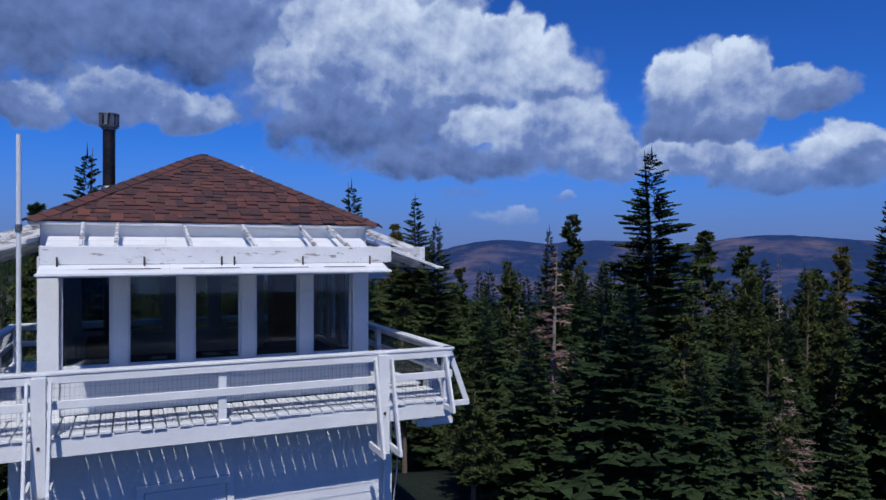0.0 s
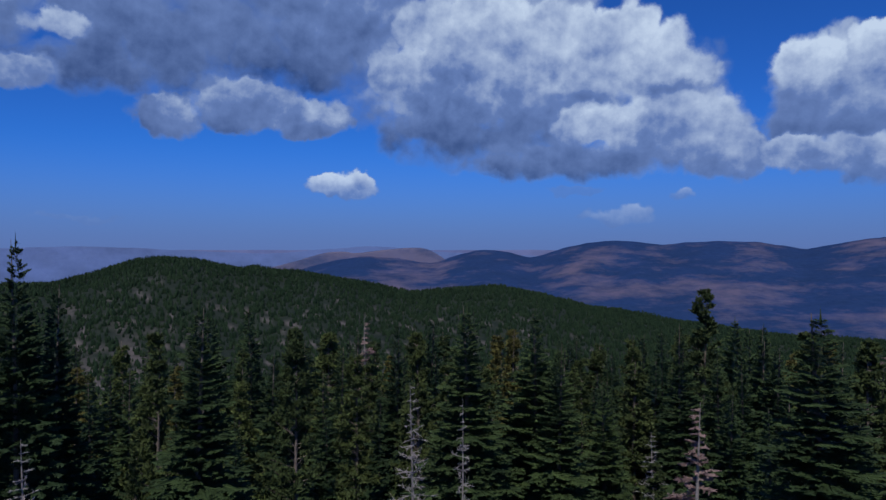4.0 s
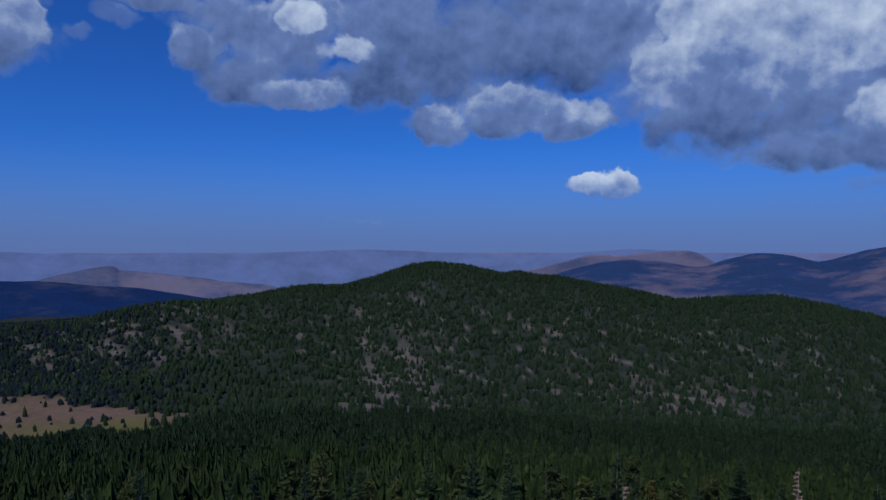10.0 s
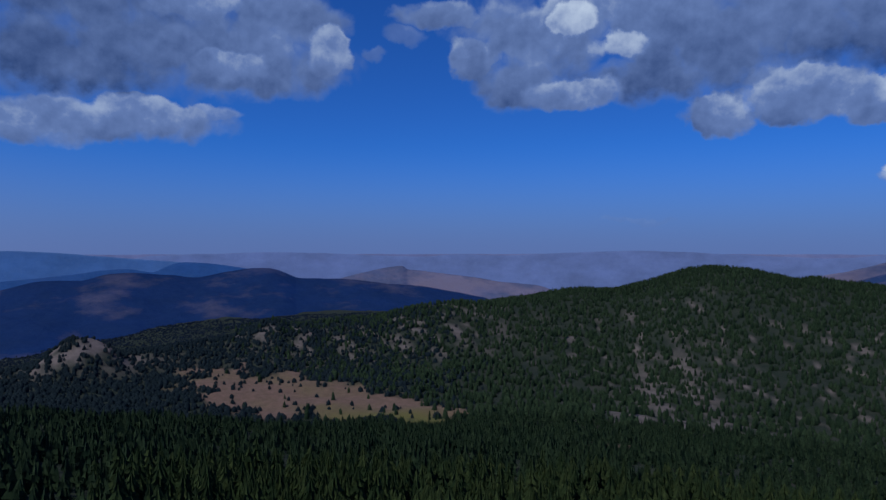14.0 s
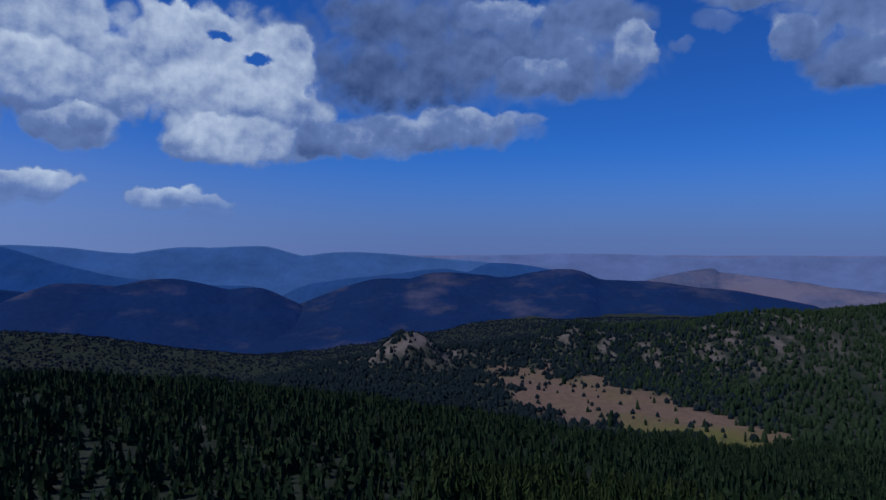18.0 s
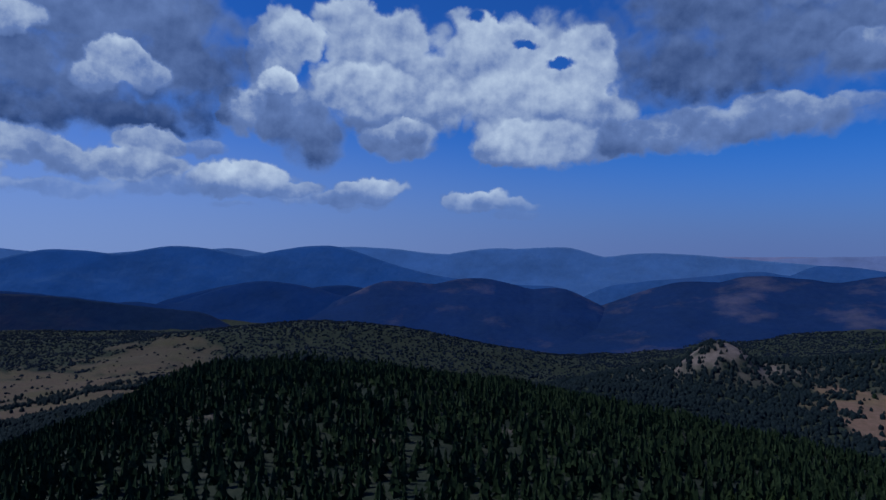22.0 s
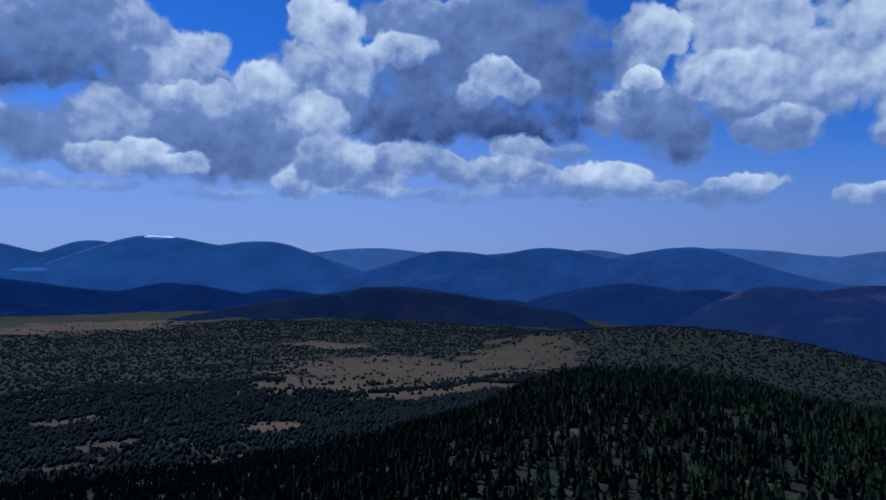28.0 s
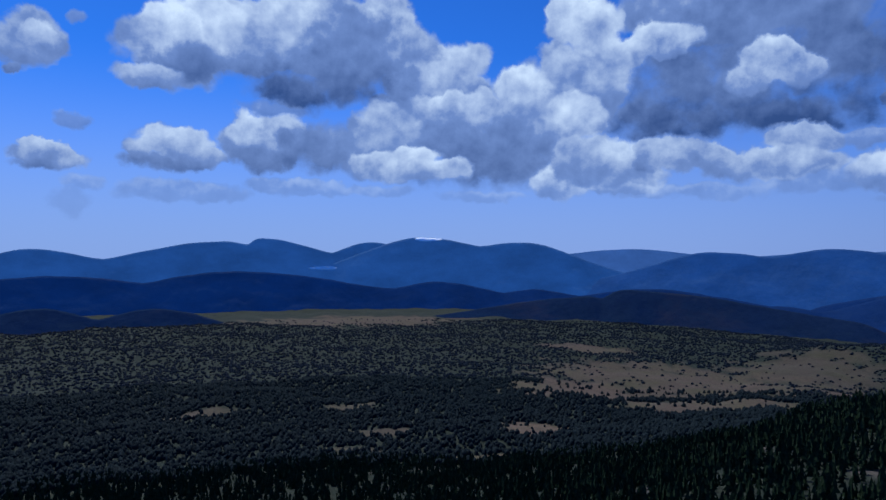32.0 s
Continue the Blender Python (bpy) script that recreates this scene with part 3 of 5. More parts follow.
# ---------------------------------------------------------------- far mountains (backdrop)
# Distance haze is put into these ranges as blue emission.
def far_material(name, wood, bare, haze_glow, haze_strength, patch, marks=()):
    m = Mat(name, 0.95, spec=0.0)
    # tan open land; its blotches also paint sun between cloud shadows
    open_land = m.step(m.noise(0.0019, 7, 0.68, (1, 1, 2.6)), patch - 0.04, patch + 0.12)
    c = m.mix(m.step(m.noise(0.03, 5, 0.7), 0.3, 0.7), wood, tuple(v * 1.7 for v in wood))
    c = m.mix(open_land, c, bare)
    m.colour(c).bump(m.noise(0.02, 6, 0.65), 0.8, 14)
    # noise in the glow paints cloud shade and folds into the haze
    fold_shade = m.step(m.noise(0.0035, 6, 0.66, (1, 1, 2.2)), 0.35, 0.68)
    m.t.links.new(m.mix(fold_shade, haze_glow, tuple(v * 0.7 for v in haze_glow)), m.p.inputs["Emission Color"])
    m.p.inputs["Emission Strength"].default_value = haze_strength
    for spot, span, pale in marks:
        n = m.t.nodes.new("ShaderNodeVectorMath")
        n.operation = "MULTIPLY_ADD"
        n.inputs[1].default_value = [1 / v for v in span]
        n.inputs[2].default_value = [-p / v for p, v in zip(spot, span)]
        m.t.links.new(m.co, n.inputs[0])
        k = m.t.nodes.new("ShaderNodeVectorMath")
        k.operation = "LENGTH"
        m.t.links.new(n.outputs[0], k.inputs[0])
        edge = m.math("ADD", k.outputs[1], m.math("MULTIPLY", m.noise(0.02, 4, 0.6), 0.9))
        c = m.mix(m.step(edge, 1.45, 1.3), c, pale)
    m.colour(c)
    return m.mat


def far_ridge(label, r0, depth, a0, a1, low, bumps, material, seed, rough=0.12, eye=52, step=0.1):
    """A far mountain range as it stands over the valley: its summits as seen from a height of eye metres."""
    az = np.arange(a0, a1 + step, step)
    el = skyline(az, low, bumps) + rough * waves(az, az * 0 + seed, 6.0, seed, 5)
    ends = smooth(az, a0, a0 + 9) * (1 - smooth(az, a1 - 9, a1))
    el = (low - 2.5) + (el - low + 2.5) * ends
    u = np.linspace(0, 1, 42)
    A, U = np.meshgrid(az, u, indexing="ij")
    E = np.repeat(el[:, None], len(u), 1)
    wob = waves(A * 60, U * 700, 420, seed + 5, 4)
    r = r0 - depth * (1 - U) + wob * depth * 0.05 * (1 - U)
    top = eye + r0 * np.tan(np.radians(E))
    foot = eye + (r0 - depth) * math.tan(radians(low - 2.5))
    z = foot + (top - foot) * (U ** 1.15 + 0.10 * wob * U * (1 - U) * 3)
    z[:, 0] -= 420   # the foot reaches down into the valley
    x, y = -np.sin(np.radians(A)) * r, np.cos(np.radians(A)) * r
    # the far side falls away again
    co = np.stack([x, y, z], -1)
    back = np.stack([-np.sin(np.radians(az)) * (r0 + 40), np.cos(np.radians(az)) * (r0 + 40), np.full(az.shape, foot)], -1)
    co = np.concatenate([co, back[:, None, :]], 1)
    n, k = co.shape[:2]
    i, j = np.meshgrid(np.arange(n - 1), np.arange(k - 1), indexing="ij")
    f = np.stack([i * k + j, i * k + j + 1, (i + 1) * k + j + 1, (i + 1) * k + j], -1).reshape(-1, 4)
    return tagged(new("backdrop", quick_mesh("backdrop", co.reshape(-1, 3), f, material, True)), label, "mountain", kind="structure")


# The third colour is the painted haze that each range glows with.
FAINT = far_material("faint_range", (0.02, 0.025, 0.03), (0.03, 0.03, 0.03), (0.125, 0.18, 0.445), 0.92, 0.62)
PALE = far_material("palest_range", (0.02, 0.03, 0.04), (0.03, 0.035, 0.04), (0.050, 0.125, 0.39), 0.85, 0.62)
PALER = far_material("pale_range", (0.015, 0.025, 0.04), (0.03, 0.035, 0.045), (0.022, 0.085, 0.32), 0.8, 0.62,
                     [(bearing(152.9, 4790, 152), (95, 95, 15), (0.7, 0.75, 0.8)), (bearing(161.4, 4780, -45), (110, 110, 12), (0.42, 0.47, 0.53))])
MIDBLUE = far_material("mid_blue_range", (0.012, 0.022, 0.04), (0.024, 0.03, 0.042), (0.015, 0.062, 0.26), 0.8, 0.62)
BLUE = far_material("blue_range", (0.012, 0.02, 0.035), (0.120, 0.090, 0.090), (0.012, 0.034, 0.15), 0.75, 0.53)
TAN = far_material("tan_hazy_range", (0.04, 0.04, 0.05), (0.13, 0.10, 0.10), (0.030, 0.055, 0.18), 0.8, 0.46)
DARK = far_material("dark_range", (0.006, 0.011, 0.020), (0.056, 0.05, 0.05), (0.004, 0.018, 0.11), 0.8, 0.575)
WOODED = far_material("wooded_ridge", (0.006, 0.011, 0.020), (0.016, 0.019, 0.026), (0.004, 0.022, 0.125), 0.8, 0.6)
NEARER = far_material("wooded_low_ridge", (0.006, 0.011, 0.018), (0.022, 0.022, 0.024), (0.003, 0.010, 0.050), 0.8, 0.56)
# the plain's pinkish haze, put into its emission
PINK = far_material("hazy_plain", (0.02, 0.02, 0.025), (0.05, 0.042, 0.04), (0.14, 0.175, 0.41), 0.9, 0.5)
far_ridge("plain under the horizon with painted haze glow", 4950, 60, -70, 205, -0.6, [(30, -0.45, 60, 60)], PINK, 40, 0.03)
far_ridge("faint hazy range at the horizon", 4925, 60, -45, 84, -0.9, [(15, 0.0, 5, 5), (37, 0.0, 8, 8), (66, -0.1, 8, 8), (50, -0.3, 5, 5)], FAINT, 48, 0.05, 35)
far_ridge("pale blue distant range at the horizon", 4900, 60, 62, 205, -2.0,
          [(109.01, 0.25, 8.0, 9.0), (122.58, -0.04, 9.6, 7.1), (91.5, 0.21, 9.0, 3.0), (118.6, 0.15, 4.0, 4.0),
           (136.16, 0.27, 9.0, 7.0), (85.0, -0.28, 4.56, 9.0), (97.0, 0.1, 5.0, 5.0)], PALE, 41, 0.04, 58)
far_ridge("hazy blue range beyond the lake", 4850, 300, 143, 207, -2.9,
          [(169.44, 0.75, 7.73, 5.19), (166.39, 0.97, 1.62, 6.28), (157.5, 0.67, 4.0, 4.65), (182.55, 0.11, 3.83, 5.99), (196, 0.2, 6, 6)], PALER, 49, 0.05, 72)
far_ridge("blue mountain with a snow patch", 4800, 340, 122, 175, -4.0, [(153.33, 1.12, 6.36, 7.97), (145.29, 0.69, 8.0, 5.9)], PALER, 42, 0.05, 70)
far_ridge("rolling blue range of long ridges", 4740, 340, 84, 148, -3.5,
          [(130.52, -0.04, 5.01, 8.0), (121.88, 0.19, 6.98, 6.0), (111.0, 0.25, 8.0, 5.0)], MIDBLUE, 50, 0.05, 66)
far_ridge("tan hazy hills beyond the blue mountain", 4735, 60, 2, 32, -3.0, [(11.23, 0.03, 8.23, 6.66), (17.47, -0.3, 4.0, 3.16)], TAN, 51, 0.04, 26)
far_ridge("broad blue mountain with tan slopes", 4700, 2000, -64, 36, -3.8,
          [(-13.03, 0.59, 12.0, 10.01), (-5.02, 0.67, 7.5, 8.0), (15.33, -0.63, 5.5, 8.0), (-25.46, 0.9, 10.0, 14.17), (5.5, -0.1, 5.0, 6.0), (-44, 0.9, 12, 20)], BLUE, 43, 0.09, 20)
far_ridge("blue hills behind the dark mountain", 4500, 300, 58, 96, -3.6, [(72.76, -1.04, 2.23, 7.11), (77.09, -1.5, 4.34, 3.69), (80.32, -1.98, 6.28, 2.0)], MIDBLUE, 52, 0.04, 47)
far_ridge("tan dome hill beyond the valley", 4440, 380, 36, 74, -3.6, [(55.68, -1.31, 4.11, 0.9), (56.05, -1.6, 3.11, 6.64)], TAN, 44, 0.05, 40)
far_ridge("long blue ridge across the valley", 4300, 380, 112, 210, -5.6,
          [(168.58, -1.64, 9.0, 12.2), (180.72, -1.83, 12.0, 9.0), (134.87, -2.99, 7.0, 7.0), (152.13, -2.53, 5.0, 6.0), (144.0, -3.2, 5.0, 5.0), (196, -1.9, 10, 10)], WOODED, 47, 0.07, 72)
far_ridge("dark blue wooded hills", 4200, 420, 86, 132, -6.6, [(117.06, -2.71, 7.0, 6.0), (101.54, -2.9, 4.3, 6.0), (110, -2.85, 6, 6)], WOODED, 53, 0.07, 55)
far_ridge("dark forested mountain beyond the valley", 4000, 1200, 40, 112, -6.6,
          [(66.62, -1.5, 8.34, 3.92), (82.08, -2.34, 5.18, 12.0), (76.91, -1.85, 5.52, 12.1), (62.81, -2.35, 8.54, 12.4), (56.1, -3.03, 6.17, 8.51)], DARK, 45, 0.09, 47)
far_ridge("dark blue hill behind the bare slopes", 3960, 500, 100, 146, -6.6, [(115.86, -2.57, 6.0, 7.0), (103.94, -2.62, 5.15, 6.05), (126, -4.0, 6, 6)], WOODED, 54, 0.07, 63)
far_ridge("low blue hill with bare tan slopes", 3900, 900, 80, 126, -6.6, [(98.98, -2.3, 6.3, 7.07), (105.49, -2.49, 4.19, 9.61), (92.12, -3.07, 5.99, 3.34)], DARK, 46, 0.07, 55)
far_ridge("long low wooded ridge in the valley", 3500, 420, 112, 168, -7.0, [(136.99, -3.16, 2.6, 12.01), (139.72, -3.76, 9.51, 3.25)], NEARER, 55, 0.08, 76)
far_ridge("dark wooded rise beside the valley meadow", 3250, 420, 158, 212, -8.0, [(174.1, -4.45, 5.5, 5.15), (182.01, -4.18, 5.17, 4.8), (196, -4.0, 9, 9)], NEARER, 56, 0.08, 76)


# ---------------------------------------------------------------- forest
def cover(x, y):
    """How densely trees stand, 0 to 1."""
    n = waves(x, y, 130, 21, 4) * 0.5 + 0.5
    return np.clip(0.6 + 0.8 * n, 0, 1) * (1 - 0.88 * bare(x, y)) * (1 - 0.955 * meadow(x, y))


def scatter(count, r0, r1, a0, a1, keep):
    """Places of trees, evenly by area in a sector, thinned by the cover."""
    g = np.random.default_rng(count)
    r = np.sqrt(g.uniform(r0 * r0, r1 * r1, count))
    a = np.radians(g.uniform(a0, a1, count))
    x, y = -np.sin(a) * r, np.cos(a) * r + 3.5
    ok = (g.uniform(0, 1, count) < cover(x, y) * keep) & (np.hypot(x + 3.5, y - 11.5) > 14)
    deg = np.degrees(a)
    ok &= g.uniform(0, 1, count) < smooth(deg, a0, a0 + 16) * (1 - smooth(deg, a1 - 16, a1))   # stands mingle at their edges
    return x[ok], y[ok]


def conifers(name, label, x, y, hmin, hmax, tiers, sides, material, seed, wide=1.0):
    """Many firs joined into one mesh: ragged tiers of drooping boughs."""
    g = np.random.default_rng(seed)
    n = len(x)
    z = terrain(x, y) - 0.4
    h = g.uniform(hmin, hmax, n) * np.where(g.uniform(0, 1, n) < 0.25, 0.62, 1.0)
    w = h * g.uniform(0.13, 0.20, n) * wide
    co, fa = [], []
    per = tiers * (sides * 2 + 1)
    tri = []
    for t in range(tiers):
        b = t * (sides * 2 + 1)
        for s in range(sides):
            tri.append((b, b + 1 + 2 * s, b + 1 + (2 * s + 1) % (2 * sides)))
            tri.append((b, b + 1 + (2 * s + 1) % (2 * sides), b + 1 + (2 * s + 2) % (2 * sides)))
    tri = np.array(tri)
    P = np.zeros((n, per, 3))
    for t in range(tiers):
        b = t * (sides * 2 + 1)
        top = 1.0 - 0.86 * t / tiers
        bot = top - 0.86 / tiers * 1.75
        P[:, b] = np.stack([x, y, z + h * top], 1)
        wid = w * (0.16 + 0.84 * ((t + 1) / tiers) ** 0.7)
        a0 = g.uniform(0, 6.28, n)
        for s in range(2 * sides):
            a = a0 + 6.2832 * s / (2 * sides) + g.uniform(-0.25, 0.25, n)
            k = g.uniform(0.75, 1.25, n) if s % 2 == 0 else g.uniform(0.25, 0.5, n)
            lift = g.uniform(-0.03, 0.02, n) if s % 2 == 0 else g.uniform(0.0, 0.05, n)
            P[:, b + 1 + s] = np.stack([x + np.cos(a) * wid * k, y + np.sin(a) * wid * k, z + h * (bot + lift)], 1)
    F = (tri[None] + (np.arange(n) * per)[:, None, None]).reshape(-1, 3)
    return tagged(new(name, quick_mesh(name, P.reshape(-1, 3), F, material)), label, "forest", kind="stuff")


def domes(name, label, x, y, hmin, hmax, sides, material, seed, wide=1.0):
    """Many far pines and firs joined into one mesh: uneven pointed domes."""
    g = np.random.default_rng(seed)
    n = len(x)
    z = terrain(x, y) - 0.4
    h = g.uniform(hmin, hmax, n) * np.where(g.uniform(0, 1, n) < 0.3, 0.6, 1.0)
    w = h * g.uniform(0.15, 0.24, n) * wide
    a0 = g.uniform(0, 6.28, n)
    P = np.zeros((n, 1 + 2 * sides, 3))
    P[:, 0] = np.stack([x + w * g.uniform(-0.2, 0.2, n), y + w * g.uniform(-0.2, 0.2, n), z + h], 1)
    for ring, up, out in ((0, 0.56, 0.74), (1, 0.04, 0.95)):
        for s in range(sides):
            a = a0 + 6.2832 * (s + 0.5 * ring) / sides + g.uniform(-0.3, 0.3, n)
            k = w * out * g.uniform(0.7, 1.3, n)
            P[:, 1 + ring * sides + s] = np.stack([x + np.cos(a) * k, y + np.sin(a) * k, z + h * (up + (1 - ring) * g.uniform(-0.12, 0.12, n))], 1)
    tri = []
    for s in range(sides):
        i, j = 1 + s, 1 + (s + 1) % sides
        tri += [(0, i, j), (i, i + sides, j), (j, i + sides, j + sides)]
    F = (np.array(tri)[None] + (np.arange(n) * (1 + 2 * sides))[:, None, None]).reshape(-1, 3)
    return tagged(new(name, quick_mesh(name, P.reshape(-1, 3), F, material, True)), label, "forest", kind="stuff")


def grove(name, label, count, r0, r1, a0, a1, keep, hmin, hmax, tiers, sides, seed, wide=1.0, material=None):
    x, y = scatter(count, r0, r1, a0, a1, keep)
    if not tiers:
        return domes(name, label, x, y, hmin, hmax, sides, material or FOREST, seed, wide)
    return conifers(name, label, x, y, hmin, hmax, tiers, sides, material or FOREST, seed, wide)


grove("slope_forest", "dense green firs and pines on the summit slope", 3400, 115, 330, -56, 83, 1.0, 16, 26, 9, 6, 1, 1.1, SLOPE)
grove("spur_forest", "dense dark green firs and pines covering the spur", 50000, 175, 900, -54, 211, 1.0, 8, 14.5, 4, 3, 2, 1.6)
grove("valley_forest", "dark conifer forest with blue haze tint around tan valley meadows", 70000, 860, 1750, 47, 213, 1.0, 6, 10, 0, 4, 3, 2.7, VALLEY)
grove("hill_forest", "dark conifers scattered over a rocky wooded hill", 72000, 860, 3000, -54, 72, 1.0, 9.5, 16, 0, 4, 4, 1.5)
grove("crest_forest", "ragged firs along the wooded hill's crest", 5200, 2020, 2420, 0, 58, 1.0, 11, 19, 3, 3, 6, 0.95)
grove("far_valley_forest", "far conifers on the valley floor, tinted blue as haze", 80000, 1730, 3300, 46, 213, 1.0, 4, 6.5, 0, 3, 5, 5.0, FAR_FOREST)


# ---------------------------------------------------------------- building helpers
def part(name, bm, material, parent, label="", matrix=None):
    """Links a bmesh as one mesh object under a thing or a part."""
    me = bpy.data.meshes.new(name)
    bm.to_mesh(me)
    bm.free()
    me.materials.append(material)
    ob = new(name, me)
    ob.parent = parent
    if matrix is not None:
        ob.matrix_basis = matrix
    if label:
        ob["label"] = label
    return ob


def shared(name, me, parent, matrix):
    """One more piece on a mesh that alike pieces share."""
    ob = new(name, me)
    ob.parent = parent
    ob.matrix_basis = matrix
    return ob


def box(bm, x0, x1, y0, y1, z0, z1, bevel=0.006, m=None):
    """A box with softened edges, added to bm."""
    made = bmesh.ops.create_cube(bm, size=1.0)["verts"]
    t = Matrix.Translation(((x0 + x1) / 2, (y0 + y1) / 2, (z0 + z1) / 2)) @ Matrix.Diagonal((abs(x1 - x0), abs(y1 - y0), abs(z1 - z0), 1))
    bmesh.ops.transform(bm, matrix=(m @ t) if m is not None else t, verts=made)
    if bevel:
        edges = list({e for v in made for e in v.link_edges})
        bmesh.ops.bevel(bm, geom=edges, offset=bevel, segments=1, affect="EDGES", profile=0.5)
    return bm


def bar(bm, a, b, w, h, bevel=0.005):
    """A squared timber from a to b, w wide sideways and h high."""
    a, b = Vector(a), Vector(b)
    d = b - a
    up = Vector((0, 0, 1)) if abs(d.normalized().z) < 0.98 else Vector((0, 1, 0))
    side = d.cross(up).normalized()
    upn = side.cross(d).normalized()
    m = Matrix((side, d.normalized(), upn)).transposed().to_4x4()
    m.translation = (a + b) / 2
    return box(bm, -w / 2, w / 2, -d.length / 2, d.length / 2, -h / 2, h / 2, bevel, m)


def rod(bm, a, b, r, sides=8, r2=None):
    a, b = Vector(a), Vector(b)
    d = b - a
    m = Matrix.Translation((a + b) / 2) @ d.to_track_quat("Z", "Y").to_matrix().to_4x4()
    bmesh.ops.create_cone(bm, cap_ends=True, segments=sides, radius1=r, radius2=r if r2 is None else r2, depth=d.length, matrix=m)
    return bm


def shape():
    return bmesh.new()


# ---------------------------------------------------------------- lookout materials
def painted(name, base, peel, amount, rough=0.55):
    """Old white paint on wood, peeled to grey timber in long flakes."""
    m = Mat(name, rough, spec=0.35)
    flake = m.step(m.noise(7, 7, 0.72, (0.5, 0.5, 1.6)), amount, amount + 0.05)
    dirt = m.noise(2.2, 5, 0.65)
    c = m.mix(m.step(dirt, 0.3, 0.8), base, tuple(v * 0.82 for v in base))
    c = m.mix(m.step(m.noise(28, 4, 0.6), 0.45, 0.75), c, tuple(v * 0.9 for v in base))
    c = m.mix(flake, c, peel)
    m.colour(c).bump(m.noise(16, 6, 0.65, (0.6, 0.6, 2.0)), 0.35, 0.01)
    return m.mat


WHITE = painted("white_painted_wood", (0.78, 0.79, 0.80), (0.34, 0.30, 0.27), 0.70)
PEELED = painted("peeling_white_paint", (0.76, 0.77, 0.78), (0.28, 0.24, 0.22), 0.575)
STRUT = painted("bare_peeled_strut", (0.72, 0.72, 0.72), (0.26, 0.23, 0.21), 0.5)
DECK = painted("worn_deck_paint", (0.74, 0.75, 0.76), (0.22, 0.18, 0.16), 0.64, 0.7)
SIDING = painted("grey_white_siding", (0.70, 0.72, 0.75), (0.4, 0.38, 0.36), 0.74, 0.5)
m = Mat("asphalt_shingle", 0.92, spec=0.25)
tone = m.t.nodes.new("ShaderNodeValToRGB")
for pos, col in ((0.0, (0.034, 0.025, 0.032)), (0.30, (0.062, 0.032, 0.034)), (0.55, (0.105, 0.042, 0.038)), (0.8, (0.075, 0.040, 0.040)), (1.0, (0.165, 0.060, 0.045))):
    el = tone.color_ramp.elements.new(pos) if 0 < pos < 1 else tone.color_ramp.elements[0 if pos == 0 else -1]
    el.color = (*col, 1)
m.t.links.new(m.random(), tone.inputs[0])
grit = m.mix(m.noise(160, 3, 0.7), (0.03, 0.02, 0.02), (0.22, 0.11, 0.09))
c = m.mix(0.22, tone.outputs[0], grit)
c = m.mix(m.step(m.noise(1.3, 4, 0.6), 0.45, 0.8), c, (0.075, 0.05, 0.05))
m.colour(c).bump(m.noise(140, 3, 0.7), 0.5, 0.004)
SHINGLE = m.mat
m = Mat("roof_felt", 0.95)
m.colour(m.mix(m.noise(20), (0.05, 0.032, 0.03), (0.075, 0.042, 0.036)))
FELT = m.mat
m = Mat("black_stovepipe", 0.45, 0.6, 0.5)
m.colour(m.mix(m.step(m.noise(5, 5, 0.7), 0.45, 0.75), (0.012, 0.012, 0.014), (0.05, 0.045, 0.045)))
PIPE = m.mat
m = Mat("weathered_galvanised_steel", 0.5, 0.85, 0.5)
m.colour(m.mix(m.step(m.noise(9, 5, 0.7), 0.35, 0.7), (0.10, 0.105, 0.12), (0.34, 0.35, 0.38)))
STEEL = m.mat
m = Mat("rusty_iron", 0.7, 0.6)
m.colour(m.mix(m.noise(12), (0.04, 0.03, 0.028), (0.12, 0.07, 0.05)))
IRON = m.mat
m = Mat("galvanised_wire", 0.5, 0.7)
m.colour(m.mix(m.noise(30), (0.16, 0.17, 0.19), (0.3, 0.31, 0.34)))
WIRE = m.mat
m = Mat("window_glass", 0.02, spec=0.5)
m.p.inputs["Transmission Weight"].default_value, m.p.inputs["IOR"].default_value = 1.0, 1.45
m.colour((0.52, 0.58, 0.62))
GLASS = m.mat
m = Mat("brown_wood", 0.5, spec=0.4)
m.colour(m.mix(m.noise(4, 6, 0.65, (3, 3, 0.4)), (0.11, 0.045, 0.022), (0.22, 0.095, 0.045)))
BROWN = m.mat
m = Mat("dark_interior_boards", 0.7)
m.colour(m.mix(m.noise(3, 4, 0.6, (4, 4, 0.5)), (0.05, 0.045, 0.045), (0.085, 0.075, 0.07)))
INSIDE = m.mat
m = Mat("blue_grey_cloth", 0.85)
m.colour(m.mix(m.noise(14, 5), (0.12, 0.14, 0.18), (0.2, 0.22, 0.27)))
CLOTH = m.mat
m = Mat("paper", 0.8)
m.colour(m.mix(m.noise(6), (0.7, 0.7, 0.68), (0.8, 0.8, 0.79)))
PAPER = m.mat
m = Mat("black_iron", 0.55, 0.5)
m.colour(m.mix(m.noise(8), (0.015, 0.015, 0.016), (0.035, 0.033, 0.033)))
BLACK = m.mat
m = Mat("black_cable", 0.6)
m.colour(m.mix(m.noise(9), (0.35, 0.36, 0.38), (0.5, 0.5, 0.52)))
CABLE = m.mat

# ---------------------------------------------------------------- the fire lookout
# Local axes: x along the front, y into the cab, z above the ground; the cab's corner posts stand S apart.
S = 4.05
HOUSE = Matrix.Translation((-4.941, 8.75, 0)) @ Matrix.Rotation(0.425, 4, "Z")
FLOOR, SILL, HEAD, EAVE, APEX = CZ - 2.097, CZ - 1.51, CZ - 0.101, CZ + 0.36, CZ + 1.57
HINGE_Z, LIP_Z, LIP = CZ + 0.162, CZ - 0.28, 1.385
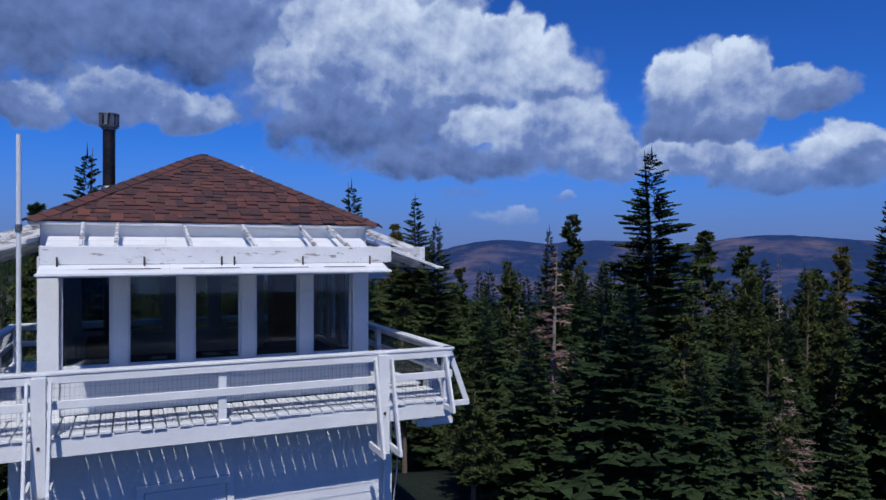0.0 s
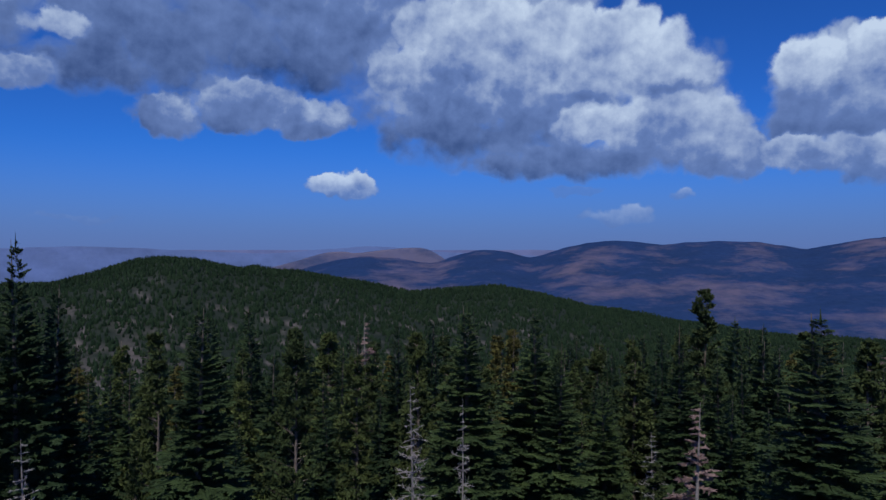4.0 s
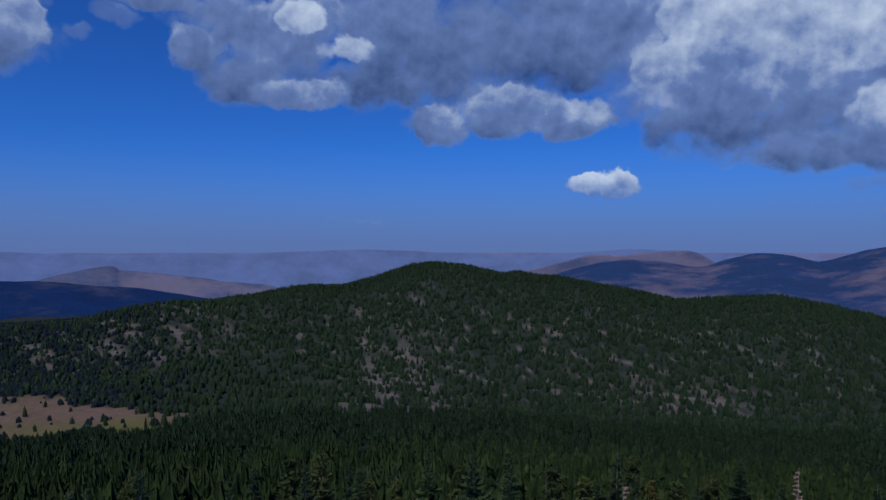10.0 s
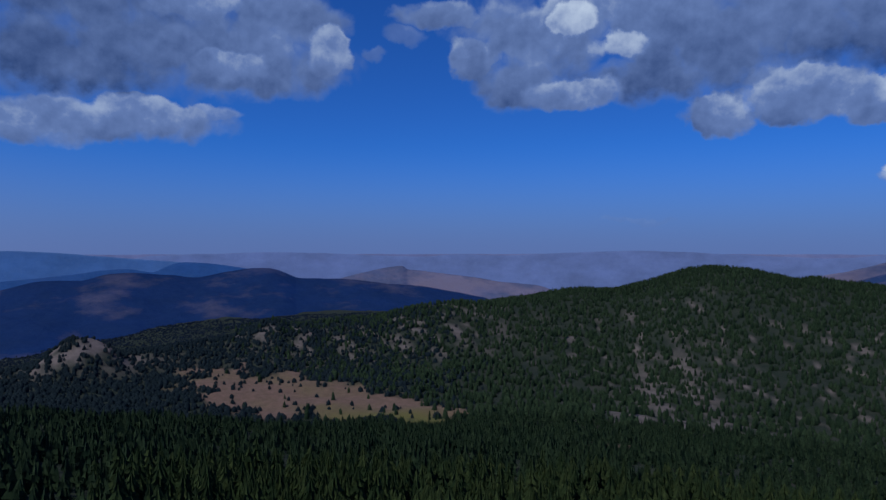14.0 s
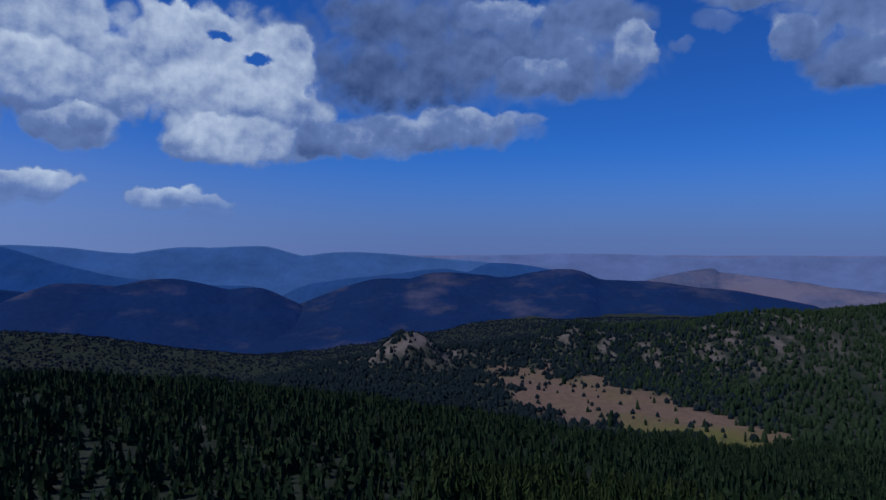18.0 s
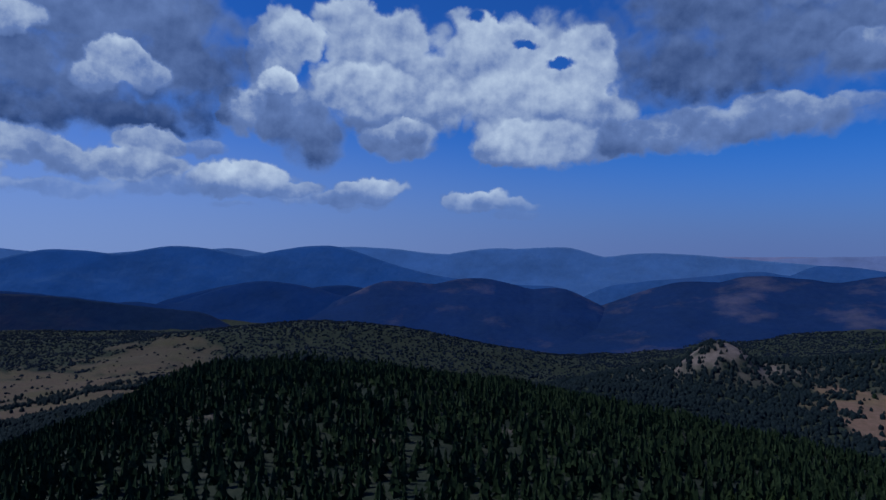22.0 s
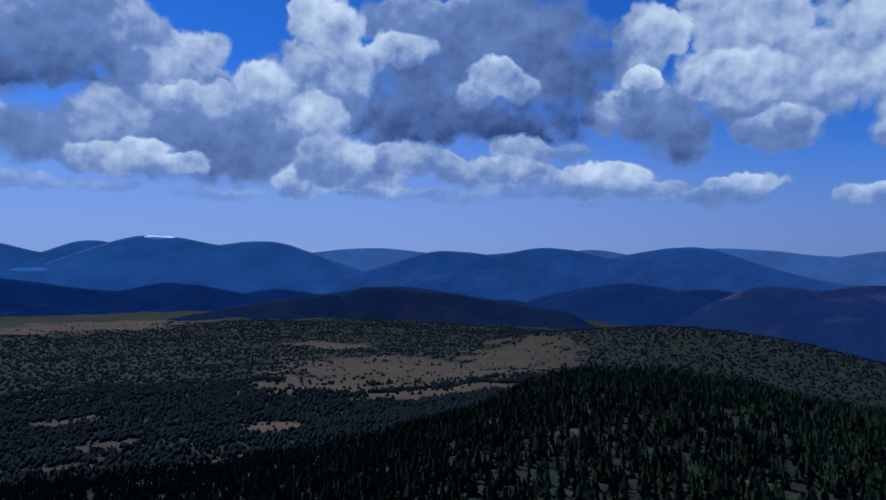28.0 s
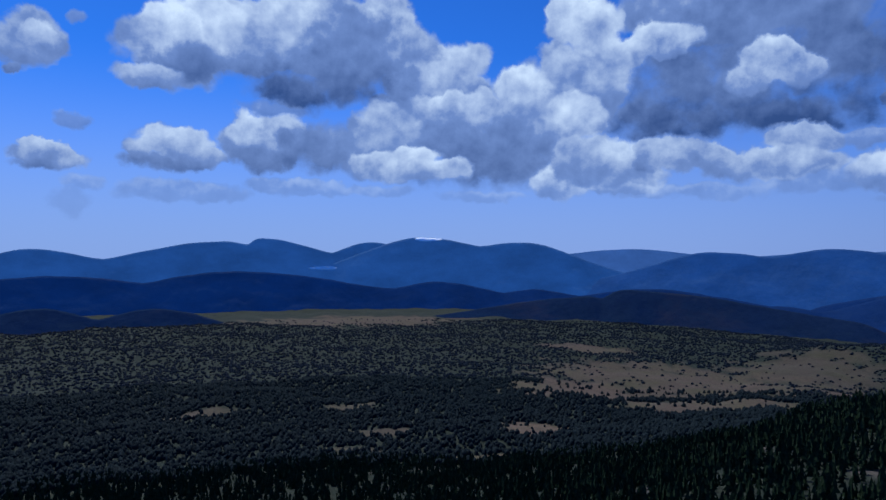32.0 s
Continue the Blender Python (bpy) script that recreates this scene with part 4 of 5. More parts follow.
OUT = 1.0          # the railing stands this far outside the posts
LOW = 0.33         # the lower storey is this much wider on each side


def side(k):
    """The frame of side k: 0 front, 1 right, 2 back, 3 left; x runs along it, y into the cab."""
    c = Matrix.Translation((S / 2, S / 2, 0))
    return c @ Matrix.Rotation(math.pi / 2 * k, 4, "Z") @ c.inverted()


lookout = tagged(new("fire_lookout"), "white wooden fire lookout with brown shingle hip roof and catwalk", "lookout building")
lookout.matrix_world = HOUSE


def hub(name, k=0, label=""):
    """An empty that gathers the pieces of one part on side k."""
    ob = new(name)
    ob.parent = lookout
    ob.matrix_basis = side(k)
    if label:
        ob["label"] = label
    return ob


# lower storey with lap siding
base = part("lower_wall", box(shape(), -LOW + 0.03, S + LOW - 0.03, -LOW + 0.03, S + LOW - 0.03, -2.5, FLOOR - 0.27, 0), SIDING, lookout, "grey-white lap siding in the shade of the catwalk")
bm = shape()
box(bm, 0, S + 2 * LOW, -0.012, 0.012, 0, 0.135, 0, Matrix.Rotation(radians(-5), 4, "X"))
lap = bpy.data.meshes.new("siding_board")
bm.to_mesh(lap)
bm.free()
lap.materials.append(SIDING)
for k in range(4):
    for n in range(22 if k < 2 else 8):
        z = FLOOR - 0.42 - 0.125 * n
        ob = shared("siding_board", lap, base, side(k) @ Matrix.Translation((-LOW, -LOW + 0.012, z)))
for cx in (-LOW, S + LOW):
    for cy in (-LOW, S + LOW):
        part("corner_board", box(shape(), cx - 0.06, cx + 0.06, cy - 0.06, cy + 0.06, -2.4, FLOOR - 0.28), WHITE, lookout)
bm = shape()
for a, b, c, d in ((1.0, 1.09, 0.2, 2.35), (2.11, 2.2, 0.2, 2.35), (1.0, 2.2, 2.35, 2.45)):
    box(bm, a, b, -LOW - 0.055, -LOW - 0.01, c, d)
lower_door = part("lower_shutter", bm, WHITE, lookout)
part("shutter_panel", box(shape(), 1.1, 2.1, -LOW - 0.035, -LOW - 0.008, 0.2, 2.34), SIDING, lower_door)

# cab walls, posts, sashes and glass on all four sides
bm = box(shape(), 0, 0.133, -0.062, -0.05, FLOOR + 0.01, SILL - 0.05, 0.003)
wall_board = bpy.data.meshes.new("wall_board")
bm.to_mesh(wall_board)
bm.free()
wall_board.materials.append(SIDING)
for k in range(4):
    wall = part("cab_wall", box(shape(), 0.0, S, -0.05, 0.05, FLOOR, SILL, 0.004), SIDING, lookout, matrix=side(k))
    for n in range(28):
        shared("wall_board", wall_board, wall, Matrix.Translation((0.10 + n * 0.14, 0, 0)))
    part("window_sill", box(shape(), 0.0, S, -0.11, 0.09, SILL - 0.035, SILL, 0.006), WHITE, lookout, matrix=side(k))
    part("head_board", box(shape(), -0.09, S + 0.09, -0.085, 0.05, HEAD, EAVE - 0.02, 0.005), WHITE, lookout, matrix=side(k))
    for n in range(1, 5):
        x = S * n / 5
        part("window_post", box(shape(), x - 0.095, x + 0.095, -0.07, 0.06, SILL, HEAD, 0.006), WHITE, lookout, matrix=side(k))
    for n in range(5):
        x0, x1 = S * n / 5 + 0.095, S * (n + 1) / 5 - 0.095
        if n == 0:
            x0 += 0.03
        if n == 4:
            x1 -= 0.03
        bm = shape()
        for a, b, c, d in ((x0, x0 + 0.03, SILL, HEAD), (x1 - 0.03, x1, SILL, HEAD), (x0 + 0.03, x1 - 0.03, SILL, SILL + 0.035), (x0 + 0.03, x1 - 0.03, HEAD - 0.04, HEAD)):
            box(bm, a, b, -0.035, 0.015, c, d, 0.003)
        sash = part("window", bm, SIDING, lookout, matrix=side(k))
        pane = part("pane", box(shape(), x0 + 0.028, x1 - 0.028, -0.013, -0.008, SILL + 0.03, HEAD - 0.036, 0), GLASS, sash)
        pane.visible_shadow = False
        if n < 4:
            part("latch", box(shape(), x1 + 0.02, x1 + 0.06, -0.085, -0.07, HEAD - 0.09, HEAD - 0.055, 0.003), WHITE, sash)
for cx in (0, S):
    for cy in (0, S):
        part("corner_post", box(shape(), cx - 0.12, cx + 0.12, cy - 0.12, cy + 0.12, FLOOR, HEAD + 0.02, 0.008), WHITE, lookout)
part("cab_floor", box(shape(), 0.05, S - 0.05, 0.05, S - 0.05, FLOOR - 0.05, FLOOR + 0.02, 0), INSIDE, lookout)
part("cab_ceiling", box(shape(), 0.05, S - 0.05, 0.05, S - 0.05, HEAD + 0.1, HEAD + 0.14, 0), INSIDE, lookout)

# raised storm shutters, their prop beams, struts and pins
tr0 = random.Random(2)
slope = math.atan2(HINGE_Z - LIP_Z, LIP - 0.1)
for k in range(4):
    shutters = hub("shutter_row", k, "raised white board shutters under a peeling prop beam")
    for n in range(3):
        w = S / 3
        rows = 8
        pan = part("storm_shutter", box(shape(), n * w + 0.002, (n + 1) * w - 0.002, -1.36, -0.02, -0.028, -0.012, 0), WHITE, shutters, matrix=Matrix.Translation((0, -0.1, HINGE_Z)) @ Matrix.Rotation(slope, 4, "X"))
        for j in range(rows):
            d0, d1 = 1.38 / rows * j, 1.38 / rows * (j + 1) - 0.007
            part("board", box(shape(), n * w + 0.001, (n + 1) * w - 0.001, -d1, -d0, -0.011, 0.008 + tr0.uniform(0, 0.004), 0.004), WHITE, pan)
        for bx in (n * w + 0.2, (n + 1) * w - 0.28):
            part("batten", box(shape(), bx, bx + 0.09, -1.3, -0.06, -0.05, -0.0285, 0.004), WHITE, pan)
    part("lip_board", box(shape(), -0.02, S + 0.02, -LIP - 0.01, -LIP + 0.12, LIP_Z - 0.012, LIP_Z + 0.022, 0.006), WHITE, shutters)
    zb = HINGE_Z - (1.06 - 0.1) * math.tan(slope)
    beam_a, beam_b = (0.0, S + 0.12) if k % 2 == 0 else (0.06, S + 0.06)
    part("prop_beam", box(shape(), beam_a, beam_b, -1.11, -1.02, zb - 0.002, zb + 0.215, 0.01), PEELED, shutters, "peeling white timber beam")
    for x, lean in ((0.39, 0.02), (0.79, -0.02), (1.58, 0.03), (2.33, 0.05), (3.12, 0.03), (3.53, 0.06)):
        part("strut", bar(shape(), (x, -0.16, EAVE - 0.02), (x + lean, -1.05, zb + 0.2), 0.038, 0.06), STRUT, shutters)
        part("short_strut", bar(shape(), (x + 0.02 + lean * 0.6, -0.62, zb + 0.12), (x + lean + 0.03, -1.03, zb + 0.1), 0.035, 0.05), STRUT, shutters)
    for x in (0.18, 1.08, 1.95, 2.1, 2.95, 3.85):
        bm = shape()
        rod(bm, (x, -1.14, zb - 0.1), (x, -1.14, zb + 0.09), 0.012, 6)
        box(bm, x - 0.05, x + 0.05, -1.2, -1.08, zb - 0.062, zb - 0.05, 0.002)
        part("iron_pin", bm, IRON, shutters)
    for x0, x1 in ((0.5, 1.25), (1.5, 2.15), (2.3, 3.0), (3.2, 3.75)):
        zr = HINGE_Z - (1.26 - 0.1) * math.tan(slope) + 0.022
        part("hinge_rod", rod(shape(), (x0, -1.26, zr), (x1, -1.26, zr), 0.0045, 6), IRON, shutters)

# hip roof: deck, fascia, shingles and hip caps
OV = 0.215
ea, eb = -OV, S + OV
bm = shape()
v = [bm.verts.new(p) for p in ((ea, ea, EAVE), (eb, ea, EAVE), (eb, eb, EAVE), (ea, eb, EAVE), (S / 2, S / 2, APEX - 0.02))]
for f in ((0, 1, 4), (1, 2, 4), (2, 3, 4), (3, 0, 4), (3, 2, 1, 0)):
    bm.faces.new([v[i] for i in f])
roof = part("roof", bm, FELT, lookout, "brown asphalt shingle hip roof")
for k in range(4):
    part("fascia", box(shape(), ea + 0.01, eb - 0.01, ea + 0.005, ea + 0.03, EAVE - 0.045, EAVE - 0.004, 0.004), WHITE, roof, matrix=side(k))
    part("soffit", box(shape(), ea + 0.03, eb - 0.03, ea + 0.03, -0.09, EAVE - 0.04, EAVE - 0.028, 0), WHITE, roof, matrix=side(k))
run, rise = S / 2 + OV, APEX - EAVE
pitch, long = math.atan2(rise, run), math.hypot(run, rise)
COURSES = 22
tabs = []
for w in (0.12, 0.14, 0.16, 0.18):
    for notch in (0, 1):
        bm = shape()
        d = 0.24
        pts = [(0, 0), (w, 0), (w, d), (0, d)] if not notch else [(0, 0), (w, 0), (w * 0.93, d), (w * 0.07, d)]
        lo = [bm.verts.new((x, y, 0.0)) for x, y in pts]
        hi = [bm.verts.new((x, y, 0.018 if y == 0 else 0.006)) for x, y in pts]
        bm.faces.new(hi)
        for i in range(4):
            bm.faces.new((lo[i], lo[(i + 1) % 4], hi[(i + 1) % 4], hi[i]))
        me = bpy.data.meshes.new("shingle")
        bm.to_mesh(me)
        bm.free()
        me.materials.append(SHINGLE)
        tabs.append((w, me))
tr = random.Random(4)
for k in range(4):
    frame_k = side(k) @ Matrix.Translation((ea, ea, EAVE)) @ Matrix.Rotation(pitch, 4, "X")
    if k >= 2:
        bm = shape()
    for c in range(COURSES):
        s0 = long * c / COURSES - 0.012
        inset = run * (c + 0.95) / COURSES + 0.01
        x, end = inset + tr.uniform(0, 0.03), 2 * run - inset
        while x < end - 0.05:
            w, me = tr.choice(tabs)
            if x + w > end + 0.02:
                x = x - (x + w - end)
            m = frame_k @ Matrix.Translation((x, s0 + tr.uniform(-0.004, 0.004), 0.002 + tr.choice((0.0, 0.006, 0.016)))) @ Matrix.Rotation(tr.uniform(-0.006, 0.006), 4, "Z") @ Matrix.Rotation(radians(-1.3), 4, "X")
            if k < 2:
                shared("shingle", me, roof, m)
            else:
                n0 = len(bm.verts)
                bm.from_mesh(me)
                bm.verts.ensure_lookup_table()
                bmesh.ops.transform(bm, matrix=m, verts=bm.verts[n0:])
            x += w + 0.007
    if k >= 2:
        ob = part("roof_covering", bm, SHINGLE, roof)
        ob["kind"] = "stuff"
bm = shape()
for a in (-1, 1):
    pts = [(0, 0, 0.006), (0.16 * a, 0, -0.046), (0.16 * a, 0.27, -0.054), (0, 0.27, -0.002)]
    vs = [bm.verts.new(p) for p in pts]
    ws = [bm.verts.new((x, y, z + 0.012)) for x, y, z in pts]
    bm.faces.new(ws if a < 0 else ws[::-1])
    for i in range(4):
        bm.faces.new((vs[i], vs[(i + 1) % 4], ws[(i + 1) % 4], ws[i]))
cap = bpy.data.meshes.new("hip_cap")
bm.to_mesh(cap)
bm.free()
cap.materials.append(SHINGLE)
top = Vector((S / 2, S / 2, APEX))
for cx, cy in ((ea, ea), (eb, ea), (eb, eb), (ea, eb)):
    foot = Vector((cx, cy, EAVE))
    d = (top - foot).normalized()
    x_ax = d.cross(Vector((0, 0, 1))).normalized()
    z_ax = x_ax.cross(d)
    rot = Matrix((x_ax, d, z_ax)).transposed().to_4x4()
    n = int((top - foot).length / 0.2)
    for i in range(n):
        q = foot + d * (0.2 * i - 0.02)
        shared("hip_cap", cap, roof, Matrix.Translation(q + z_ax * 0.024) @ rot @ Matrix.Rotation(radians(-1.6), 4, "X") @ Matrix.Rotation(tr.uniform(-0.05, 0.05), 4, "Z"))
# stovepipe
@functools.cache
def cap_vane():
    bm = box(shape(), 0.128, 0.142, -0.028, 0.028, CZ + 1.88, CZ + 2.05, 0)
    me = bpy.data.meshes.new("vane")
    bm.to_mesh(me)
    bm.free()
    me.materials.append(STEEL)
    return me


pipe = part("stovepipe", rod(shape(), (0.646, 1.676, CZ + 0.80), (0.646, 1.676, CZ + 1.83), 0.088, 24), PIPE, lookout, "black metal stovepipe with a slotted steel cap")
bm = shape()
rod(bm, (0.646, 1.676, CZ + 0.72), (0.646, 1.676, CZ + 0.93), 0.17, 24, 0.105)
rod(bm, (0.646, 1.676, CZ + 0.93), (0.646, 1.676, CZ + 0.965), 0.12, 24, 0.1)
part("flashing", bm, STEEL, pipe, "grey steel flashing collar")
bm = shape()
rod(bm, (0.646, 1.676, CZ + 1.81), (0.646, 1.676, CZ + 1.87), 0.098, 20, 0.105)
rod(bm, (0.646, 1.676, CZ + 1.855), (0.646, 1.676, CZ + 1.885), 0.135, 20, 0.14)
rod(bm, (0.646, 1.676, CZ + 2.045), (0.646, 1.676, CZ + 2.06), 0.145, 20)
rod(bm, (0.646, 1.676, CZ + 1.885), (0.646, 1.676, CZ + 2.045), 0.085, 16)
cap = part("chimney_cap", bm, STEEL, pipe, "weathered steel chimney cap with vanes")
for i in range(10):
    m = Matrix.Translation((0.646, 1.676, 0)) @ Matrix.Rotation(6.2832 * i / 10, 4, "Z")
    shared("vane", cap_vane(), pipe, m)

# catwalk: planks, rims, rails, wire and kickers
bm = shape()
box(bm, 0, 0.129, 0, 0.98, -0.038, 0, 0.005)
plank = bpy.data.meshes.new("deck_plank")
bm.to_mesh(plank)
bm.free()
plank.materials.append(DECK)
deck = hub("catwalk", 0, "white painted plank catwalk around the cab")
for k in range(4):
    n0, n1 = (-7, 35) if k % 2 == 0 else (1, 27)
    for n in range(n0, n1):
        x = n * 0.146 + 0.02
        m = side(k) @ Matrix.Translation((x + tr.uniform(-0.003, 0.003), -1.07 + tr.uniform(-0.012, 0.012), FLOOR + tr.uniform(-0.003, 0.004))) @ Matrix.Rotation(tr.uniform(-0.006, 0.006), 4, "Z")
        shared("deck_plank", plank, deck, m)
    part("rim_joist", box(shape(), -OUT - 0.05, S + OUT - 0.006 if k % 2 else S + OUT + 0.05, -1.045, -1.0, FLOOR - 0.255, FLOOR - 0.042, 0.006), WHITE, deck, matrix=side(k))
    part("inner_joist", box(shape(), -OUT + 0.02, S + OUT - 0.02, -0.52, -0.48, FLOOR - 0.2, FLOOR - 0.042, 0.004), WHITE, deck, matrix=side(k))
    for x in (0.0, 0.81, 1.62, 2.43, 3.24, S):
        part("deck_joist", box(shape(), x - 0.03, x + 0.03, -0.99, 0.0, FLOOR - 0.235, FLOOR - 0.044, 0.004), WHITE, deck, matrix=side(k))
RT = FLOOR + 0.72
for k in range(4):
    rail = hub("railing", k, "white wooden railing with wire mesh")
    part("top_rail", box(shape(), -OUT - 0.07, S + OUT + 0.07, -1.09, -0.94, RT - 0.035, RT, 0.006), WHITE, rail)
    part("upper_board", box(shape(), -OUT - 0.045, S + OUT + 0.045, -1.075, -1.035, RT - 0.135, RT - 0.037, 0.006), WHITE, rail)
    part("mid_board", box(shape(), -OUT - 0.04, S + OUT + 0.04, -1.07, -1.035, FLOOR + 0.29, FLOOR + 0.39, 0.006), WHITE, rail)
    for x in (S / 2 - 0.05, S + OUT - 0.02):
        part("rail_post", box(shape(), x - 0.05, x + 0.05, -1.034, -0.95, FLOOR - 0.04, RT - 0.036, 0.006), WHITE, rail)
    bm = shape()
    x = -OUT
    while x < S + OUT:
        box(bm, x - 0.0012, x + 0.0012, -1.031, -1.0285, FLOOR + 0.02, RT - 0.05, 0)
        x += 0.052
    for j in range(7):
        z = FLOOR + 0.03 + j * 0.1
        box(bm, -OUT, S + OUT, -1.0285, -1.026, z - 0.0012, z + 0.0012, 0)
    part("wire_mesh", bm, WIRE, rail, "thin galvanised wire mesh")
    for x in (0.0, S):
        kick = part("kicker_post", box(shape(), x - 0.075, x + 0.075, -1.17, -1.08, FLOOR - 0.66, RT - 0.04, 0.008), WHITE, rail)
        for dx in (-0.115, 0.115):
            part("arm", box(shape(), x + dx - 0.02, x + dx + 0.02, -1.5, -0.9, FLOOR - 0.62, FLOOR - 0.53, 0.005), WHITE, kick)
            part("brace", bar(shape(), (x + dx, -1.46, FLOOR - 0.6), (x + dx, -1.12, RT - 0.1), 0.035, 0.085), WHITE, kick)
        part("bolt", rod(shape(), (x, -1.185, FLOOR - 0.1), (x, -1.165, FLOOR - 0.1), 0.02, 8), IRON, kick)
    for x in (-OUT + 0.06, S + OUT - 0.06):
        part("corner_arm", box(shape(), x - 0.02, x + 0.02, -1.38, -1.05, FLOOR - 0.15, FLOOR - 0.07, 0.005), WHITE, rail)
        part("corner_brace", bar(shape(), (x, -1.34, FLOOR - 0.1), (x, -1.08, RT - 0.12), 0.035, 0.08), WHITE, rail)

# things about the cab
mast = tagged(part("mast", rod(shape(), (0, 0, 0), (0, 0, 3.5), 0.028, 12), SIDING, None), "white metal pipe mast standing on the catwalk", "mast")
mast.matrix_world = HOUSE @ Matrix.Translation((-0.30, -0.22, FLOOR))
part("pipe_coupling", rod(shape(), (0, 0, 2.32), (0, 0, 2.41), 0.04, 12), STEEL, mast)
cur = bpy.data.curves.new("cable", "CURVE")
cur.dimensions, cur.bevel_depth = "3D", 0.008
sp = cur.splines.new("BEZIER")
pts = ((eb - 0.06, ea + 0.3, EAVE + 0.02), (eb + 0.16, ea + 0.28, EAVE - 0.06), (eb + 0.1, ea + 0.3, EAVE - 0.2), (S + 0.16, 0.15, EAVE - 0.5), (S + 0.15, 0.1, FLOOR))
sp.bezier_points.add(len(pts) - 1)
for bp, p in zip(sp.bezier_points, pts):
    bp.co, bp.handle_left_type, bp.handle_right_type = p, "AUTO", "AUTO"
cur.materials.append(CABLE)
cable = tagged(new("cable", cur), "thin pale cable looping off the roof edge", "cable")
cable.matrix_world = HOUSE
cur = bpy.data.curves.new("cable", "CURVE")
cur.dimensions, cur.bevel_depth = "3D", 0.01
sp = cur.splines.new("BEZIER")
pts = ((S + 0.42, -0.36, FLOOR - 0.3), (S + 0.47, -0.4, FLOOR - 1.0), (S + 0.41, -0.38, FLOOR - 1.7), (S + 0.43, -0.36, FLOOR - 2.4))
sp.bezier_points.add(len(pts) - 1)
for bp, p in zip(sp.bezier_points, pts):
    bp.co, bp.handle_left_type, bp.handle_right_type = p, "AUTO", "AUTO"
cur.materials.append(CABLE)
cable = tagged(new("cable", cur), "pale cable hanging down the lower storey corner", "cable")
cable.matrix_world = HOUSE


def inside(ob, x, y, z, turn=0):
    ob.matrix_world = HOUSE @ Matrix.Translation((x, y, z)) @ Matrix.Rotation(radians(turn), 4, "Z")
    return ob


desk = inside(tagged(new("desk"), "long low desk under the cab windows", "desk"), 0, 0, FLOOR + 0.02)
part("desktop", box(shape(), 0.15, 2.9, 0.14, 0.75, 0.55, 0.59), CLOTH, desk)
for x in (0.2, 2.8):
    for y in (0.2, 0.7):
        part("leg", box(shape(), x - 0.03, x + 0.03, y - 0.03, y + 0.03, 0, 0.55), BROWN, desk)
bed = inside(tagged(new("bed"), "low bed with a blue-grey blanket in the cab", "bed"), 0, 0, FLOOR + 0.02)
part("bed_frame", box(shape(), 3.0, 3.9, 0.14, 2.0, 0.05, 0.3), BROWN, bed)
part("blanket", box(shape(), 2.98, 3.92, 0.13, 2.02, 0.3, 0.52, 0.05), CLOTH, bed)
cab = inside(tagged(new("cabinet"), "tall brown wooden cabinet inside the cab", "cabinet"), 3.2, 2.2, FLOOR + 0.02)
part("body", box(shape(), 0, 0.7, 0, 0.5, 0, 1.75), BROWN, cab)
for x in (0.02, 0.36):
    d = part("door", box(shape(), x, x + 0.32, -0.025, -0.002, 0.06, 1.7), BROWN, cab)
    part("handle", box(shape(), x + 0.14, x + 0.17, -0.045, -0.025, 0.85, 0.95), IRON, d)
stove = inside(tagged(new("wood_stove"), "black iron wood stove under the stovepipe", "stove"), 0.646, 1.676, FLOOR + 0.02)
part("firebox", box(shape(), -0.3, 0.3, -0.25, 0.25, 0.2, 0.75, 0.02), BLACK, stove)
for x in (-0.25, 0.25):
    for y in (-0.2, 0.2):
        part("leg", rod(shape(), (x, y, 0), (x, y, 0.2), 0.025), BLACK, stove)
part("flue", rod(shape(), (0, 0, 0.75), (0, 0, 2.05), 0.08, 16), BLACK, stove)
for n, (x, y, a) in enumerate(((0.6, 0.4, 10), (1.3, 0.36, -8), (2.0, 0.42, 20), (2.35, 0.38, 5))):
    inside(tagged(part("paper", box(shape(), -0.1, 0.1, -0.14, 0.14, 0, 0.004, 0), PAPER, None), "loose white sheet of paper on the desk", "paper", group="papers on the desk"), x, y, FLOOR + 0.612, a)


# ---------------------------------------------------------------- near trees
def crown_mesh(name, tris, material):
    co = np.array(tris, dtype=np.float32).reshape(-1, 3)
    return quick_mesh(name, co, np.arange(len(co)).reshape(-1, 3), material)


def trunk_mesh(name, h, r, material, g, lean=0.012, sides=8, rings=10):
    co, fa = [], []
    for i in range(rings + 1):
        u = i / rings
        rr = r * (1 - u) ** 0.85 + 0.012
        ox, oy = lean * h * math.sin(u * 3 + 1), lean * h * math.sin(u * 2.2)
        for s in range(sides):
            a = 6.2832 * s / sides
            k = rr * g.uniform(0.9, 1.1)
            co.append((ox * u + math.cos(a) * k, oy * u + math.sin(a) * k, -1.0 + u * (h + 1.0)))
    for i in range(rings):
        for s in range(sides):
            fa.append((i * sides + s, i * sides + (s + 1) % sides, (i + 1) * sides + (s + 1) % sides, (i + 1) * sides + s))
    return quick_mesh(name, np.array(co), np.array(fa), material, True)


